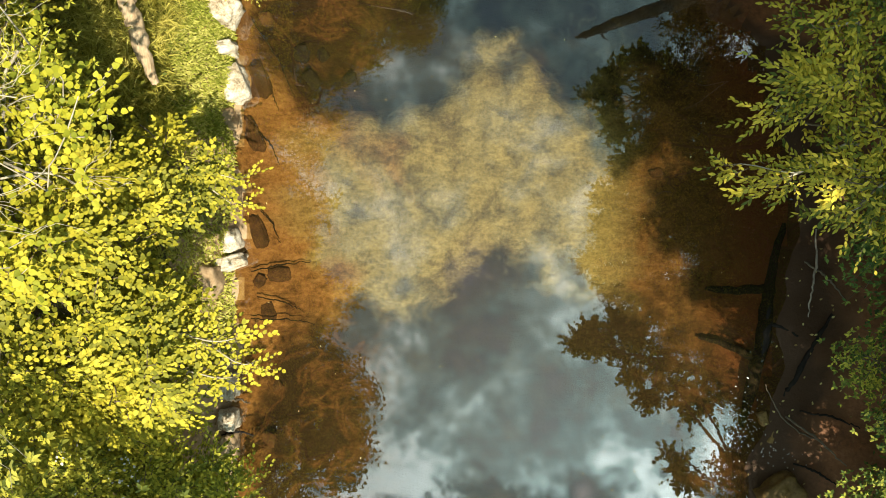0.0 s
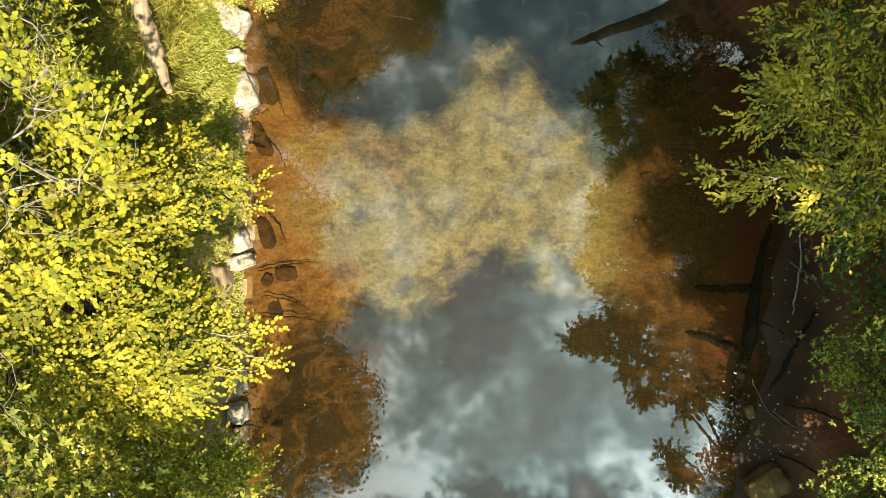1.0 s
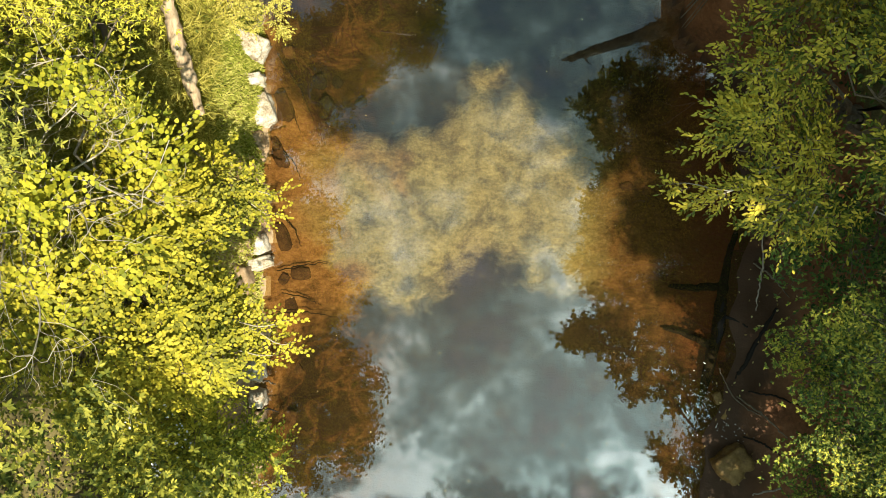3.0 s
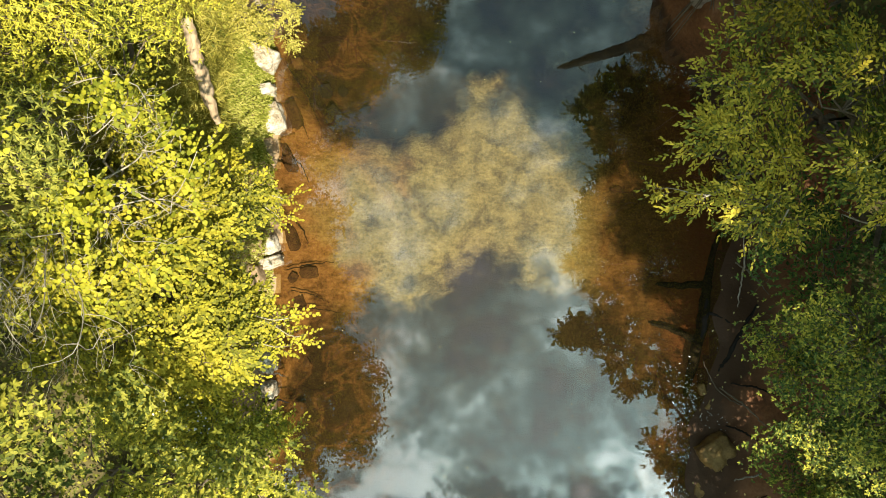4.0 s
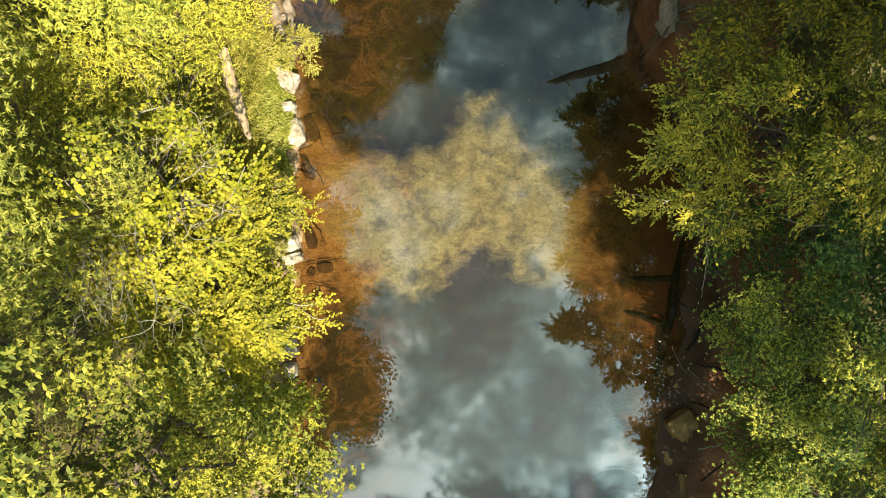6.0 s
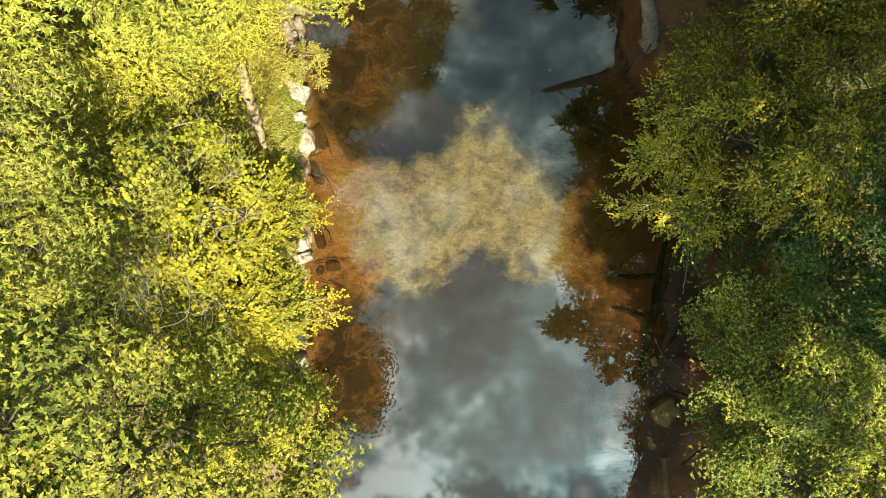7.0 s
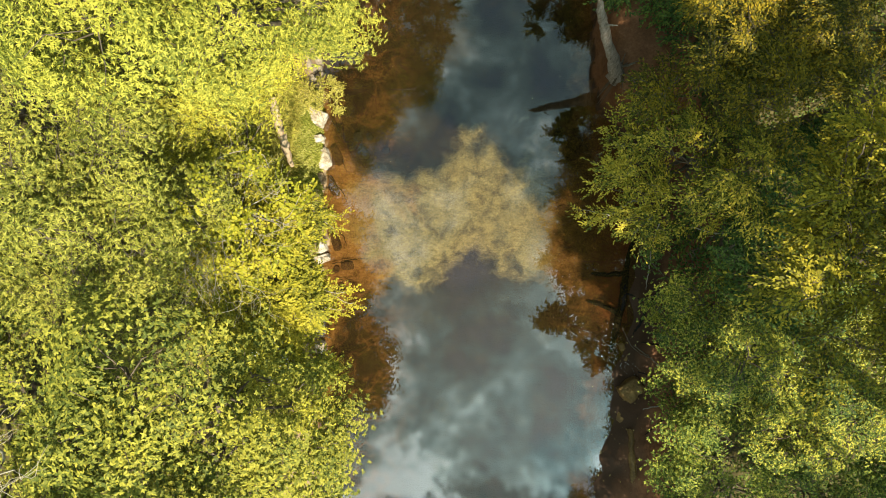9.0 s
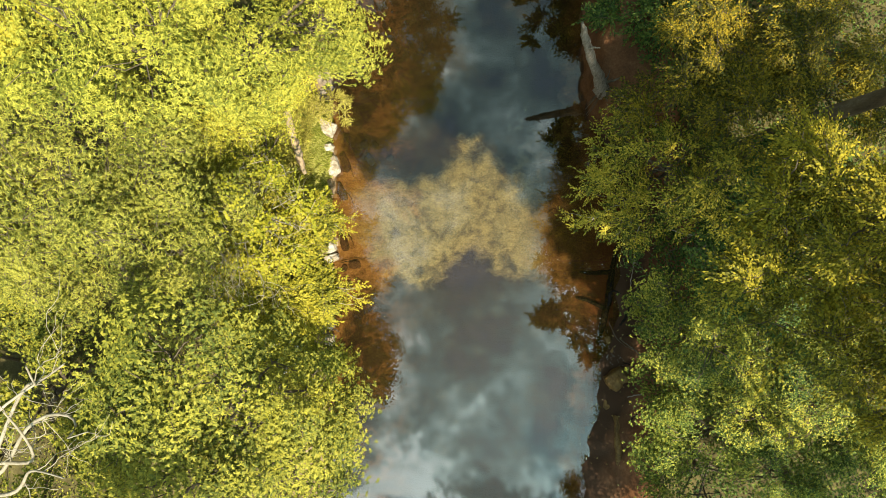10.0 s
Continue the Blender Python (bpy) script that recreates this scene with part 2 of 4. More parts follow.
def water_material():
    """Clear brown stream water: a mirror for the sky over a tea-coloured, slightly turbid body."""
    m, n = material("stream_water")
    pos = n("NewGeometry").outputs["Position"]
    swell = n.noise(pos, 1.1, 2, 0.5, 0.3)
    long = n("Mapping", {"Vector": pos, "Rotation": (0, 0, 0.35), "Scale": (0.55, 1.0, 1.0)}).outputs[0]
    ripple = n.noise(long, 6.0, 1.5, 0.45, 1.2)
    gust = n.ramp(n.noise(pos, 0.5, 3), [(0.44, (0.1,)), (0.56, (0.5,)), (0.68, (1.6,))])
    # quicker water over the stones of the riffle and below it
    off = n("VectorMath", {0: pos, 1: (4.4, -3.6, 0.0)}, operation="DISTANCE").outputs["Value"]
    quick = n.ramp(n.math("DIVIDE", off, 5.0), [(0.0, (1,)), (0.2, (0.6,)), (0.5, (0.25,)), (1.0, (0,))])
    small = n.math("MULTIPLY", ripple, n.math("ADD", n.math("MULTIPLY", gust, 0.055), n.math("MULTIPLY", quick, 0.08)))
    h = n.math("ADD", n.math("MULTIPLY", swell, 0.07), small)
    lift = n("Bump", {"Height": h, "Strength": 1.0, "Distance": 0.0045})
    gloss = n("BsdfGlossy", {"Color": (0.93, 0.97, 1.0, 1), "Roughness": 0.004, "Normal": lift.outputs[0]})
    clear = n("BsdfTransparent", {"Color": (0.84, 0.74, 0.54, 1)})
    murk = n("BsdfDiffuse", {"Color": (0.18, 0.165, 0.09, 1)})
    body = n("MixShader", {0: 0.025, 1: clear.outputs[0], 2: murk.outputs[0]})
    finish(n, n("MixShader", {0: 0.122, 1: body.outputs[0], 2: gloss.outputs[0]}).outputs[0])
    return m


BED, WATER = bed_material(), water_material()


# ---- mesh helpers ----
def mesh_object(name, verts, faces, mat, smooth=True):
    """faces: an (n, 3) or (n, 4) array."""
    verts, faces = np.asarray(verts, np.float32), np.asarray(faces, np.int32)
    me = bpy.data.meshes.new(name)
    k = faces.shape[1]
    me.vertices.add(len(verts))
    me.vertices.foreach_set("co", verts.ravel())
    me.loops.add(faces.size)
    me.loops.foreach_set("vertex_index", faces.ravel())
    me.polygons.add(len(faces))
    me.polygons.foreach_set("loop_start", np.arange(0, faces.size, k, dtype=np.int32))
    me.polygons.foreach_set("use_smooth", np.full(len(faces), smooth))
    for one in (mat if isinstance(mat, (list, tuple)) else [mat]):
        me.materials.append(one)
    me.update(calc_edges=True)
    return new(name, me)


def under(ob, parent, label=""):
    ob.parent = parent
    return tagged(ob, label) if label else ob


def tubes(lines, sides=6):
    """Tapered tubes along lines of (points, radii)."""
    V, F, base = [], [], 0
    ang = np.linspace(0, 2 * np.pi, sides, endpoint=False)
    for pts, rad in lines:
        pts = np.asarray(pts, float)
        d = np.gradient(pts, axis=0)
        d /= np.linalg.norm(d, axis=1, keepdims=True) + 1e-9
        ref = np.where(np.abs(d[:, 2:3]) > 0.9, [[1.0, 0, 0]], [[0, 0, 1.0]])
        a = np.cross(d, ref)
        a /= np.linalg.norm(a, axis=1, keepdims=True) + 1e-9
        b = np.cross(d, a)
        rad = np.asarray(rad, float)[:, None, None]
        ring = pts[:, None] + rad * (a[:, None] * np.cos(ang)[None, :, None] + b[:, None] * np.sin(ang)[None, :, None])
        V.append(ring.reshape(-1, 3))
        k = len(pts)
        i, j = np.meshgrid(np.arange(k - 1), np.arange(sides), indexing="ij")
        j2 = (j + 1) % sides
        q = np.stack([i * sides + j, i * sides + j2, (i + 1) * sides + j2, (i + 1) * sides + j], -1).reshape(-1, 4) + base
        F.append(q)
        base += k * sides
    return np.concatenate(V), np.concatenate(F)


def bent(a, b, rng, wobble=0.12, k=6, sag=0.0):
    """A slightly crooked line from a to b."""
    a, b = np.asarray(a, float), np.asarray(b, float)
    t = np.linspace(0, 1, k)[:, None]
    off = sum(rng.normal(0, wobble * np.linalg.norm(b - a) / (1.6 * f + 1), (1, 3)) * np.sin(f * t * np.pi) for f in (1, 2, 3))
    off[:, 2:] -= sag * np.sin(t * np.pi) * np.linalg.norm(b - a)
    return a + (b - a) * t + off


def unit(v):
    return v / (np.linalg.norm(v, axis=-1, keepdims=True) + 1e-9)


# outlines of half a leaf: (along, across), base to tip, in leaf lengths; one point for crowns far below, three for the trees close by
LEAF_SHAPES = {"kite": ((0.44, 0.25),), "kite_slim": ((0.42, 0.15),), "kite_wide": ((0.4, 0.40),), "kite_thread": ((0.4, 0.03),),
               "oval": ((0.25, 0.27), (0.65, 0.22)), "round": ((0.24, 0.34), (0.66, 0.30)), "elm": ((0.3, 0.22), (0.65, 0.17)),
               "heart": ((0.03, 0.30), (0.36, 0.46), (0.74, 0.26)), "blade": ((0.14, 0.13), (0.44, 0.22), (0.78, 0.13))}


def leaves(points, ways, normals, lengths, shape, rng):
    """Folded leaves: verts and quads. Two outline points make a leaf of six corners, three one of nine."""
    sides = LEAF_SHAPES[shape]
    ways = unit(ways)
    side = unit(np.cross(normals, ways))
    nor = np.cross(ways, side)
    L = lengths[:, None]
    fold = rng.uniform(0.05, 0.35, (len(points), 1))
    curl = rng.uniform(-0.15, 0.05, (len(points), 1))

    def at(l, w):
        return points + L * (ways * l + side * w + nor * (fold * abs(w) + curl * l * l))

    if len(sides) == 1:
        ((l1, w1),) = sides
        V = np.stack([at(0, 0), at(l1, w1), at(1, 0), at(l1, -w1)], 1).reshape(-1, 3)
        quads = ((0, 2, 1), (0, 3, 2))
    elif len(sides) == 2:
        (l1, w1), (l2, w2) = sides
        V = np.stack([at(0, 0), at(l1, w1), at(l2, w2), at(1, 0), at(l2, -w2), at(l1, -w1)], 1).reshape(-1, 3)
        quads = ((0, 3, 2, 1), (0, 5, 4, 3))
    else:
        (l1, w1), (l2, w2), (l3, w3) = sides
        V = np.stack([at(0, 0), at(l2 + 0.06, 0), at(1, 0), at(l1, w1), at(l2, w2), at(l3, w3), at(l1, -w1), at(l2, -w2), at(l3, -w3)], 1).reshape(-1, 3)
        quads = ((0, 1, 4, 3), (1, 2, 5, 4), (0, 6, 7, 1), (1, 7, 8, 2))
    i = np.arange(len(points))[:, None] * (len(V) // max(1, len(points)))
    F = np.stack([i + [q] for q in quads], 1).reshape(-1, len(quads[0]))
    return V, F


def sprays(starts, outs, rng, twigs=7, per=9, reach=0.55, fan=0.7, droop=0.15, size=0.09, shape="oval", leaflets=0):
    """Each start carries one flat spray: twigs fan out in a common plane, with leaves set left and right along them,
    or in whorls of a few leaflets."""
    m = len(starts)
    tilt = unit(rng.normal(0, 0.2, (m, 3)) + [[0.08, -0.12, 1]] + 0.5 * outs)
    axis = unit(outs * [[1, 1, 0.5]] + rng.normal(0, 0.4, (m, 3)))
    axis = unit(axis - tilt * (axis * tilt).sum(1, keepdims=True))
    across = np.cross(tilt, axis)
    turn = np.linspace(-1.5, 1.5, twigs)[None] * fan + rng.normal(0, 0.16, (m, twigs))
    d = axis[:, None] * np.cos(turn)[..., None] + across[:, None] * np.sin(turn)[..., None] + rng.normal(0, 0.13, (m, twigs, 3))
    d = unit(d.reshape(-1, 3))
    length = (reach * rng.uniform(0.55, 1.15, (m, twigs)) * (0.55 + 0.45 * np.cos(turn))).reshape(-1, 1)
    s = (starts[:, None] + axis[:, None] * (reach * rng.uniform(-0.25, 0.45, (m, twigs)))[..., None]).reshape(-1, 3)
    up = unit(np.repeat(tilt, twigs, 0) + rng.normal(0, 0.12, (m * twigs, 3)))
    sidev = unit(np.cross(d, up))
    if leaflets:
        nodes = max(1, per // leaflets)
        t = np.repeat((np.arange(nodes) + 1.0) / nodes, leaflets)
        swing = np.tile(np.linspace(-1.7, 1.7, leaflets), nodes)[None] + rng.normal(0, 0.15, (len(s), len(t)))
    else:
        t = (np.arange(per) + 1.0) / per
        swing = np.where(np.arange(per) % 2 == 0, 1, -1)[None] * np.linspace(0.95, 0.3, per)[None] + rng.normal(0, 0.15, (len(s), per))
    pos = s[:, None] + d[:, None] * (length * t)[:, :, None]
    pos[:, :, 2] -= droop * length * t ** 2
    w = d[:, None] * np.cos(swing)[..., None] + sidev[:, None] * np.sin(swing)[..., None] + rng.normal(0, 0.1, pos.shape)
    w[:, :, 2] -= droop
    nr = np.repeat(up[:, None], pos.shape[1], 1) + rng.normal(0, 0.17, pos.shape)
    pos, w, nr = pos.reshape(-1, 3), w.reshape(-1, 3), nr.reshape(-1, 3)
    sz = size * rng.uniform(0.7, 1.2, len(pos)) * np.where(rng.random(len(pos)) < 0.15, 0.6, 1)
    V, F = leaves(pos, w, unit(nr), sz, shape, rng)
    ends = s + d * length
    ends[:, 2] -= droop * length[:, 0]
    return V, F, s, ends


def tree(name, foot, lobes, mat, seed, label, category="tree", shape="oval", size=0.09, density=9.0, twigs=7, per=9, reach=0.55,
         droop=0.15, fan=0.7, low=-0.6, trunk=0.14, bark=None, fine_wood=True, single=0, group="", fork_at=0.45, arms=(), leaflets=0, tuft=6):
    """A tree: a trunk, a limb to each lobe, boughs to the sprays, and a crown of single leaves. lobes: (x, y, z, radius, half height)."""
    rng = np.random.default_rng(seed)
    bark = bark or BARK
    root = tagged(new(name), label, category, group)
    foot = np.asarray(foot, float)
    root.location = foot
    L = np.asarray(lobes, float)
    mid = np.average(L[:, :3], axis=0, weights=L[:, 3])
    fork = foot + (mid - foot) * fork_at
    stem = bent(foot - [0, 0, 0.2], fork, rng, 0.15 if fork_at < 0.6 else 0.02, 7)
    V, F = tubes([(stem, np.linspace(trunk, trunk * 0.62, 7))], 9)
    under(mesh_object("trunk", V - foot, F, bark), root)
    boughs, VV, FF, base = [], [], [], 0
    for x, y, z, r, hz in L:
        c = np.array([x, y, z])
        k = rng.integers(3, 7) if fork_at < 0.6 else 6
        hub = c - [0, 0, 0.45 * hz]
        V, F = tubes([(bent(stem[k], hub, rng, 0.25, 7), np.linspace(trunk * 0.42, trunk * 0.13, 7))], 7)
        under(mesh_object("limb", V - foot, F, bark), root)
        # the sprays stand in tufts, with gaps between them
        m = int(density * r * (r + hz))
        k = max(5, m // tuft)
        oc = unit(rng.normal(0, 1, (k * 4, 3)))
        oc = oc[oc[:, 2] > low][:k]
        lump = 0.7 + 0.5 * np.array([noise.noise(Vector(v * 1.9) + Vector((seed * 1.7, x, y))) for v in oc])[:, None] + rng.uniform(-0.2, 0.08, (len(oc), 1))
        pick = rng.integers(0, len(oc), m)
        off = unit(rng.normal(0, 1, (m, 3)) + [[0, 0, 0.5]] + 0.6 * oc[pick])
        p = (c + oc * [r, r, hz] * lump)[pick] + off * reach * 0.6 * rng.uniform(0.6, 1.1, (m, 1)) * [[1, 1, 0.75]]
        o = unit(off + 0.35 * oc[pick])
        for q in p[:: 6]:
            boughs.append((bent(hub, q, rng, 0.2, 5), np.linspace(trunk * 0.13, 0.006, 5)))
        V, F, s, e = sprays(p - o * reach * 0.35, o, rng, twigs, per, reach, fan, droop, size, shape, leaflets)
        VV.append(V), FF.append(F + base)
        base += len(V)
        if fine_wood:
            boughs += [((a, (a + b) / 2 + rng.normal(0, 0.02, 3), (a + b) / 2, b, b), (0.005, 0.004, 0.004, 0.002, 0.001)) for a, b in zip(s[::4], e[::4])]
    for a, b in arms:
        line = bent(a, b, rng, 0.15, 10)
        V, F = tubes([(line, np.linspace(0.016, 0.004, 10))], 6)
        under(mesh_object("limb", V - foot, F, TWIG), root)
        d = unit(np.asarray(b, float) - np.asarray(a, float))
        cross = np.array([-d[1], d[0], 0])
        o = np.array([d + cross * (0.9 if k % 2 else -0.9) * (1 - k / 12) for k in range(1, 10)])
        V, F, s, e = sprays(line[1:], unit(o), rng, 3, 7, 0.34, 0.35, 0.1, size, shape)
        VV.append(V), FF.append(F + base)
        base += len(V)
        boughs += [((a1, (a1 + b1) / 2, b1), (0.004, 0.003, 0.001)) for a1, b1 in zip(s, e)]
    V, F = tubes(boughs, 4)
    tagged(under(mesh_object("branchwork", V - foot, F, bark), root), kind="stuff")
    V, F = np.concatenate(VV), np.concatenate(FF)
    if single:
        # the leaves that hang furthest over the stream are parts of their own
        k = 6 if len(LEAF_SHAPES[shape]) == 2 else 9
        q = (k - 4) // 2 + 1 if k == 6 else 4
        tips = V.reshape(-1, k, 3).mean(1)
        order = np.argsort(tips[:, 0] * (1 if foot[0] < 0 else -1))[::-1]
        pick = order[:single * 3:3]
        keep = np.ones(len(tips), bool)
        keep[pick] = False
        for i in pick:
            me = bpy.data.meshes.new("leaf")
            me.from_pydata((V[i * k:i * k + k] - tips[i]).tolist(), [], F[:q].tolist())
            me.materials.append(mat)
            under(new("leaf", me), root).location = tips[i] - foot
        V = V.reshape(-1, k, 3)[keep].reshape(-1, 3)
        F = F[:len(V) // k * q]
    tagged(under(mesh_object("crown", V - foot, F, mat), root), kind="stuff")
    return root


# ---- ground, bed and water ----
def left_edge(y):
    return np.interp(y, (-60, -20, -6, -2.2, 0, 2.5, 5, 8, 20, 60), (-6, -5, -3.4, -3.2, -3.12, -3.1, -3.3, -3.4, -2, 6)) + 0.07 * np.sin(y * 3.1) + 0.05 * np.sin(y * 7.7)


def right_edge(y):
    return np.interp(y, (-60, -20, -6, -4, -3, -1.5, 0, 2, 4, 6, 20, 60), (3, 3, 4.2, 4.6, 4.75, 5.1, 5.35, 5.25, 4.35, 4.1, 6, 14)) + 0.08 * np.sin(y * 2.3) + 0.05 * np.sin(y * 6.1)


def field(x, y, scale, seed=0):
    return np.array([noise.fractal((a * scale + seed, b * scale, seed * 0.37), 1.0, 2.0, 4) for a, b in zip(x.ravel(), y.ravel())]).reshape(x.shape)


def height(x, y, rough):
    xl, xr = left_edge(y), right_edge(y)
    s = np.clip((x - xl) / (xr - xl), 0, 1)
    # a sand bar amid the stream, with a pool above it and a deeper one below
    low_end = np.interp(x, (-3, -1.7, -0.8, 0.8, 2.0, 4.0), (-1.5, -1.2, -0.9, -0.1, -0.4, -0.6))
    top_end = np.interp(x, (-3, -2.4, -0.9, 0.6, 1.5, 2.2, 4.0), (2.9, 2.6, 2.0, 3.2, 3.2, 2.5, 2.3))
    inside = np.minimum(y - low_end, top_end - y) + 0.35 * rough
    pool = np.interp(inside, (-3, -1.0, 0.0, 0.5), (1.15, 0.85, 0.40, 0.21))
    bed = -0.06 - np.interp(s, (0, 0.05, 0.14, 0.28, 0.6, 0.7, 0.78, 0.9, 1), (0, 0.7, 1, 1, 1, 0.75, 0.6, 0.55, 0.05)) * pool + 0.07 * rough * np.sin(np.pi * s)
    # deeper holes close under the sunny bank, above and below the bar
    bed = bed - 0.4 * np.interp(y, (-2.2, -1.0, 2.1, 3.1), (1, 0, 0, 1)) * np.interp(s, (0.05, 0.12, 0.3, 0.42), (0, 1, 1, 0))
    dl, dr = xl - x, x - xr
    lb = np.interp(dl, (0, 0.12, 0.45, 0.8, 2, 6, 20, 400), (-0.06, 0.12, 0.8, 1.5, 1.9, 2.3, 2.8, 6)) + 0.12 * rough * np.clip(dl, 0, 1)
    rb = np.interp(dr, (0, 0.3, 1.2, 2, 3.5, 6, 20, 400), (-0.06, 0.06, 0.2, 0.7, 1.2, 1.6, 2.4, 6)) + 0.10 * rough * np.clip(dr + 0.3, 0, 1)
    # the shaded bank is high and undercut where the dead trunk is rooted
    cliff = np.interp(dr, (0, 0.1, 0.3, 0.8, 2, 6, 20, 400), (-0.06, 0.6, 1.6, 1.8, 2.0, 2.2, 2.6, 6)) + 0.15 * rough * np.clip(dr + 0.3, 0, 1)
    rb = rb + (cliff - rb) * np.interp(y, (3.2, 4.2, 7, 9), (0, 1, 1, 0.3))
    return np.where(dl > 0, lb, np.where(dr > 0, rb, bed))


def spread(a, b, step, far):
    core = np.arange(a, b + step / 2, step)
    tail, d = [], step
    at = 0.0
    while at < far:
        d *= 1.3
        at += d
        tail.append(at)
    tail = np.array(tail)
    return np.concatenate([(a - tail)[::-1], core, b + tail])


def ground():
    xs, ys = spread(-9, 9.5, 0.12, 600), spread(-8, 9, 0.12, 600)
    X, Y = np.meshgrid(xs, ys, indexing="ij")
    Z = height(X, Y, field(X, Y, 0.9, 3) + 0.5 * field(X, Y, 2.7, 8))
    a, b = X.shape
    i, j = np.meshgrid(np.arange(a - 1), np.arange(b - 1), indexing="ij")
    F = np.stack([i * b + j, (i + 1) * b + j, (i + 1) * b + j + 1, i * b + j + 1], -1).reshape(-1, 4)
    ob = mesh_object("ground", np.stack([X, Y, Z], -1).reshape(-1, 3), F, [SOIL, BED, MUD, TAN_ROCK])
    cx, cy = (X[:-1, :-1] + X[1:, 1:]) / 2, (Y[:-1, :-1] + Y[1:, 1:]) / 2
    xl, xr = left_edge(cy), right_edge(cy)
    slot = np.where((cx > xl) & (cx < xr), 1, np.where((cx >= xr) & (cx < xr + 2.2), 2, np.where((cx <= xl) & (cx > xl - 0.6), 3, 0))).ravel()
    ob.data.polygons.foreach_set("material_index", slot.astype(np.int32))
    return tagged(ob, "red clay and leafy soil sloping down to a sandy stream bed", "ground", kind="structure")


def water():
    ys = spread(-9, 10, 0.5, 70)
    t = np.linspace(0, 1, 9)
    X = left_edge(ys)[:, None] - 0.5 + t[None] * (right_edge(ys) - left_edge(ys) + 1.3)[:, None]
    V = np.stack([X, np.repeat(ys[:, None], 9, 1), np.zeros_like(X)], -1).reshape(-1, 3)
    i, j = np.meshgrid(np.arange(len(ys) - 1), np.arange(8), indexing="ij")
    F = np.stack([i * 9 + j, i * 9 + j + 1, (i + 1) * 9 + j + 1, (i + 1) * 9 + j], -1).reshape(-1, 4)
    return tagged(mesh_object("water", V, F, WATER), "calm tea-brown stream mirroring clouds and trees", "water", kind="structure")


ground()
water()


def floor_at(x, y):
    return float(height(np.array([x]), np.array([y]), 0.0)[0])


# ---- trees of the sunny bank ----
def put(name, x, y, *rest, **more):
    return tree(name, (x, y, floor_at(x, y)), *rest, **more)


put("yellow_poplar", -4.7, -0.6, [(-3.8, 0.33, 4.4, 0.75, 0.6), (-3.75, -0.47, 4.9, 1.0, 0.8), (-2.9, -1.0, 4.25, 0.7, 0.5), (-3.25, -1.35, 4.2, 0.8, 0.6), (-4.2, -1.05, 5.0, 0.9, 0.7),
                                  (-3.1, 1.0, 2.9, 0.45, 0.3), (-3.2, -0.7, 4.5, 0.6, 0.5), (-3.55, 0.15, 5.0, 0.75, 0.5), (-3.2, 0.24, 3.7, 0.5, 0.4),
                                  (-3.9, 1.1, 4.1, 0.7, 0.4), (-4.5, 1.7, 4.5, 0.8, 0.5), (-4.7, -0.1, 5.4, 0.9, 0.5), (-5.3, 0.5, 5.7, 0.9, 0.5)],
    LEAF_YELLOW, 11, "young tree with golden-yellow leaves leaning over the water", shape="round", size=0.06, per=10, twigs=8, density=46, reach=0.42, single=280, trunk=0.09,
    arms=[((-2.8, -1.0, 4.25), (-1.86, -1.12, 4.32)), ((-2.7, -0.95, 4.3), (-2.05, -0.88, 4.3)), ((-2.8, -1.1, 4.2), (-2.1, -1.28, 4.2)), ((-3.0, 0.95, 2.9), (-2.45, 0.82, 2.8)), ((-3.0, 0.9, 2.9), (-2.55, 0.55, 2.65))])
put("redbud", -5.0, 0.9, [(-3.05, 1.4, 5.9, 0.75, 0.4), (-3.1, 0.45, 6.0, 0.9, 0.5), (-4.2, 1.0, 6.2, 1.0, 0.5), (-4.2, -0.2, 6.2, 0.9, 0.5), (-4.4, 0.8, 7.8, 0.8, 0.5), (-3.45, 1.9, 6.0, 0.6, 0.35)],
    LEAF_REDBUD, 19, "thin tree with big heart-shaped yellow leaves on pale twigs", shape="heart", size=0.06, per=8, twigs=4, density=9, bark=TWIG, trunk=0.05, reach=0.45, tuft=7, single=250)
put("willow", -7.0, 1.0, [(-5.4, 1.5, 8.6, 1.3, 1.2), (-5.4, 0.3, 8.8, 1.3, 1.2), (-5.0, 0.9, 7.0, 1.0, 0.9), (-7.0, 0.8, 9.4, 1.6, 1.3), (-6.8, 2.2, 9.2, 1.5, 1.3), (-7.4, -0.2, 8.6, 1.2, 1.0), (-5.3, -0.75, 7.8, 0.9, 0.7), (-4.95, 0.0, 8.9, 0.8, 0.6)],
    LEAF_WILLOW, 12, "tall tree with narrow pale-green drooping leaves", shape="kite_slim", size=0.072, per=15, twigs=8, density=32, droop=0.3, leaflets=5)
put("river_birch", -5.2, -3.6, [(-4.3, -1.9, 10.4, 1.3, 1.0), (-4.0, -3.3, 8.6, 1.1, 1.0), (-4.4, -2.2, 7.4, 0.85, 0.6), (-3.6, -2.4, 6.2, 0.75, 0.55), (-3.0, -2.9, 5.4, 0.65, 0.5), (-2.8, -4.0, 8.2, 0.9, 0.8), (-2.8, -4.1, 6.0, 0.95, 0.8), (-2.4, -4.3, 4.4, 0.9, 0.7), (-5.3, -2.9, 10.0, 1.3, 1.1),
                                (-4.8, -4.0, 9.4, 1.7, 1.3), (-3.0, -5.0, 6.6, 1.2, 1.0), (-3.7, -5.4, 13.0, 1.3, 1.1), (-5.0, -6.2, 12.0, 2.0, 1.5)],
    LEAF_GOLD, 13, "tall leafy tree with lime-green and gold foliage beside the stream", shape="elm", size=0.069, per=15, twigs=7, density=22, leaflets=5, fine_wood=False)
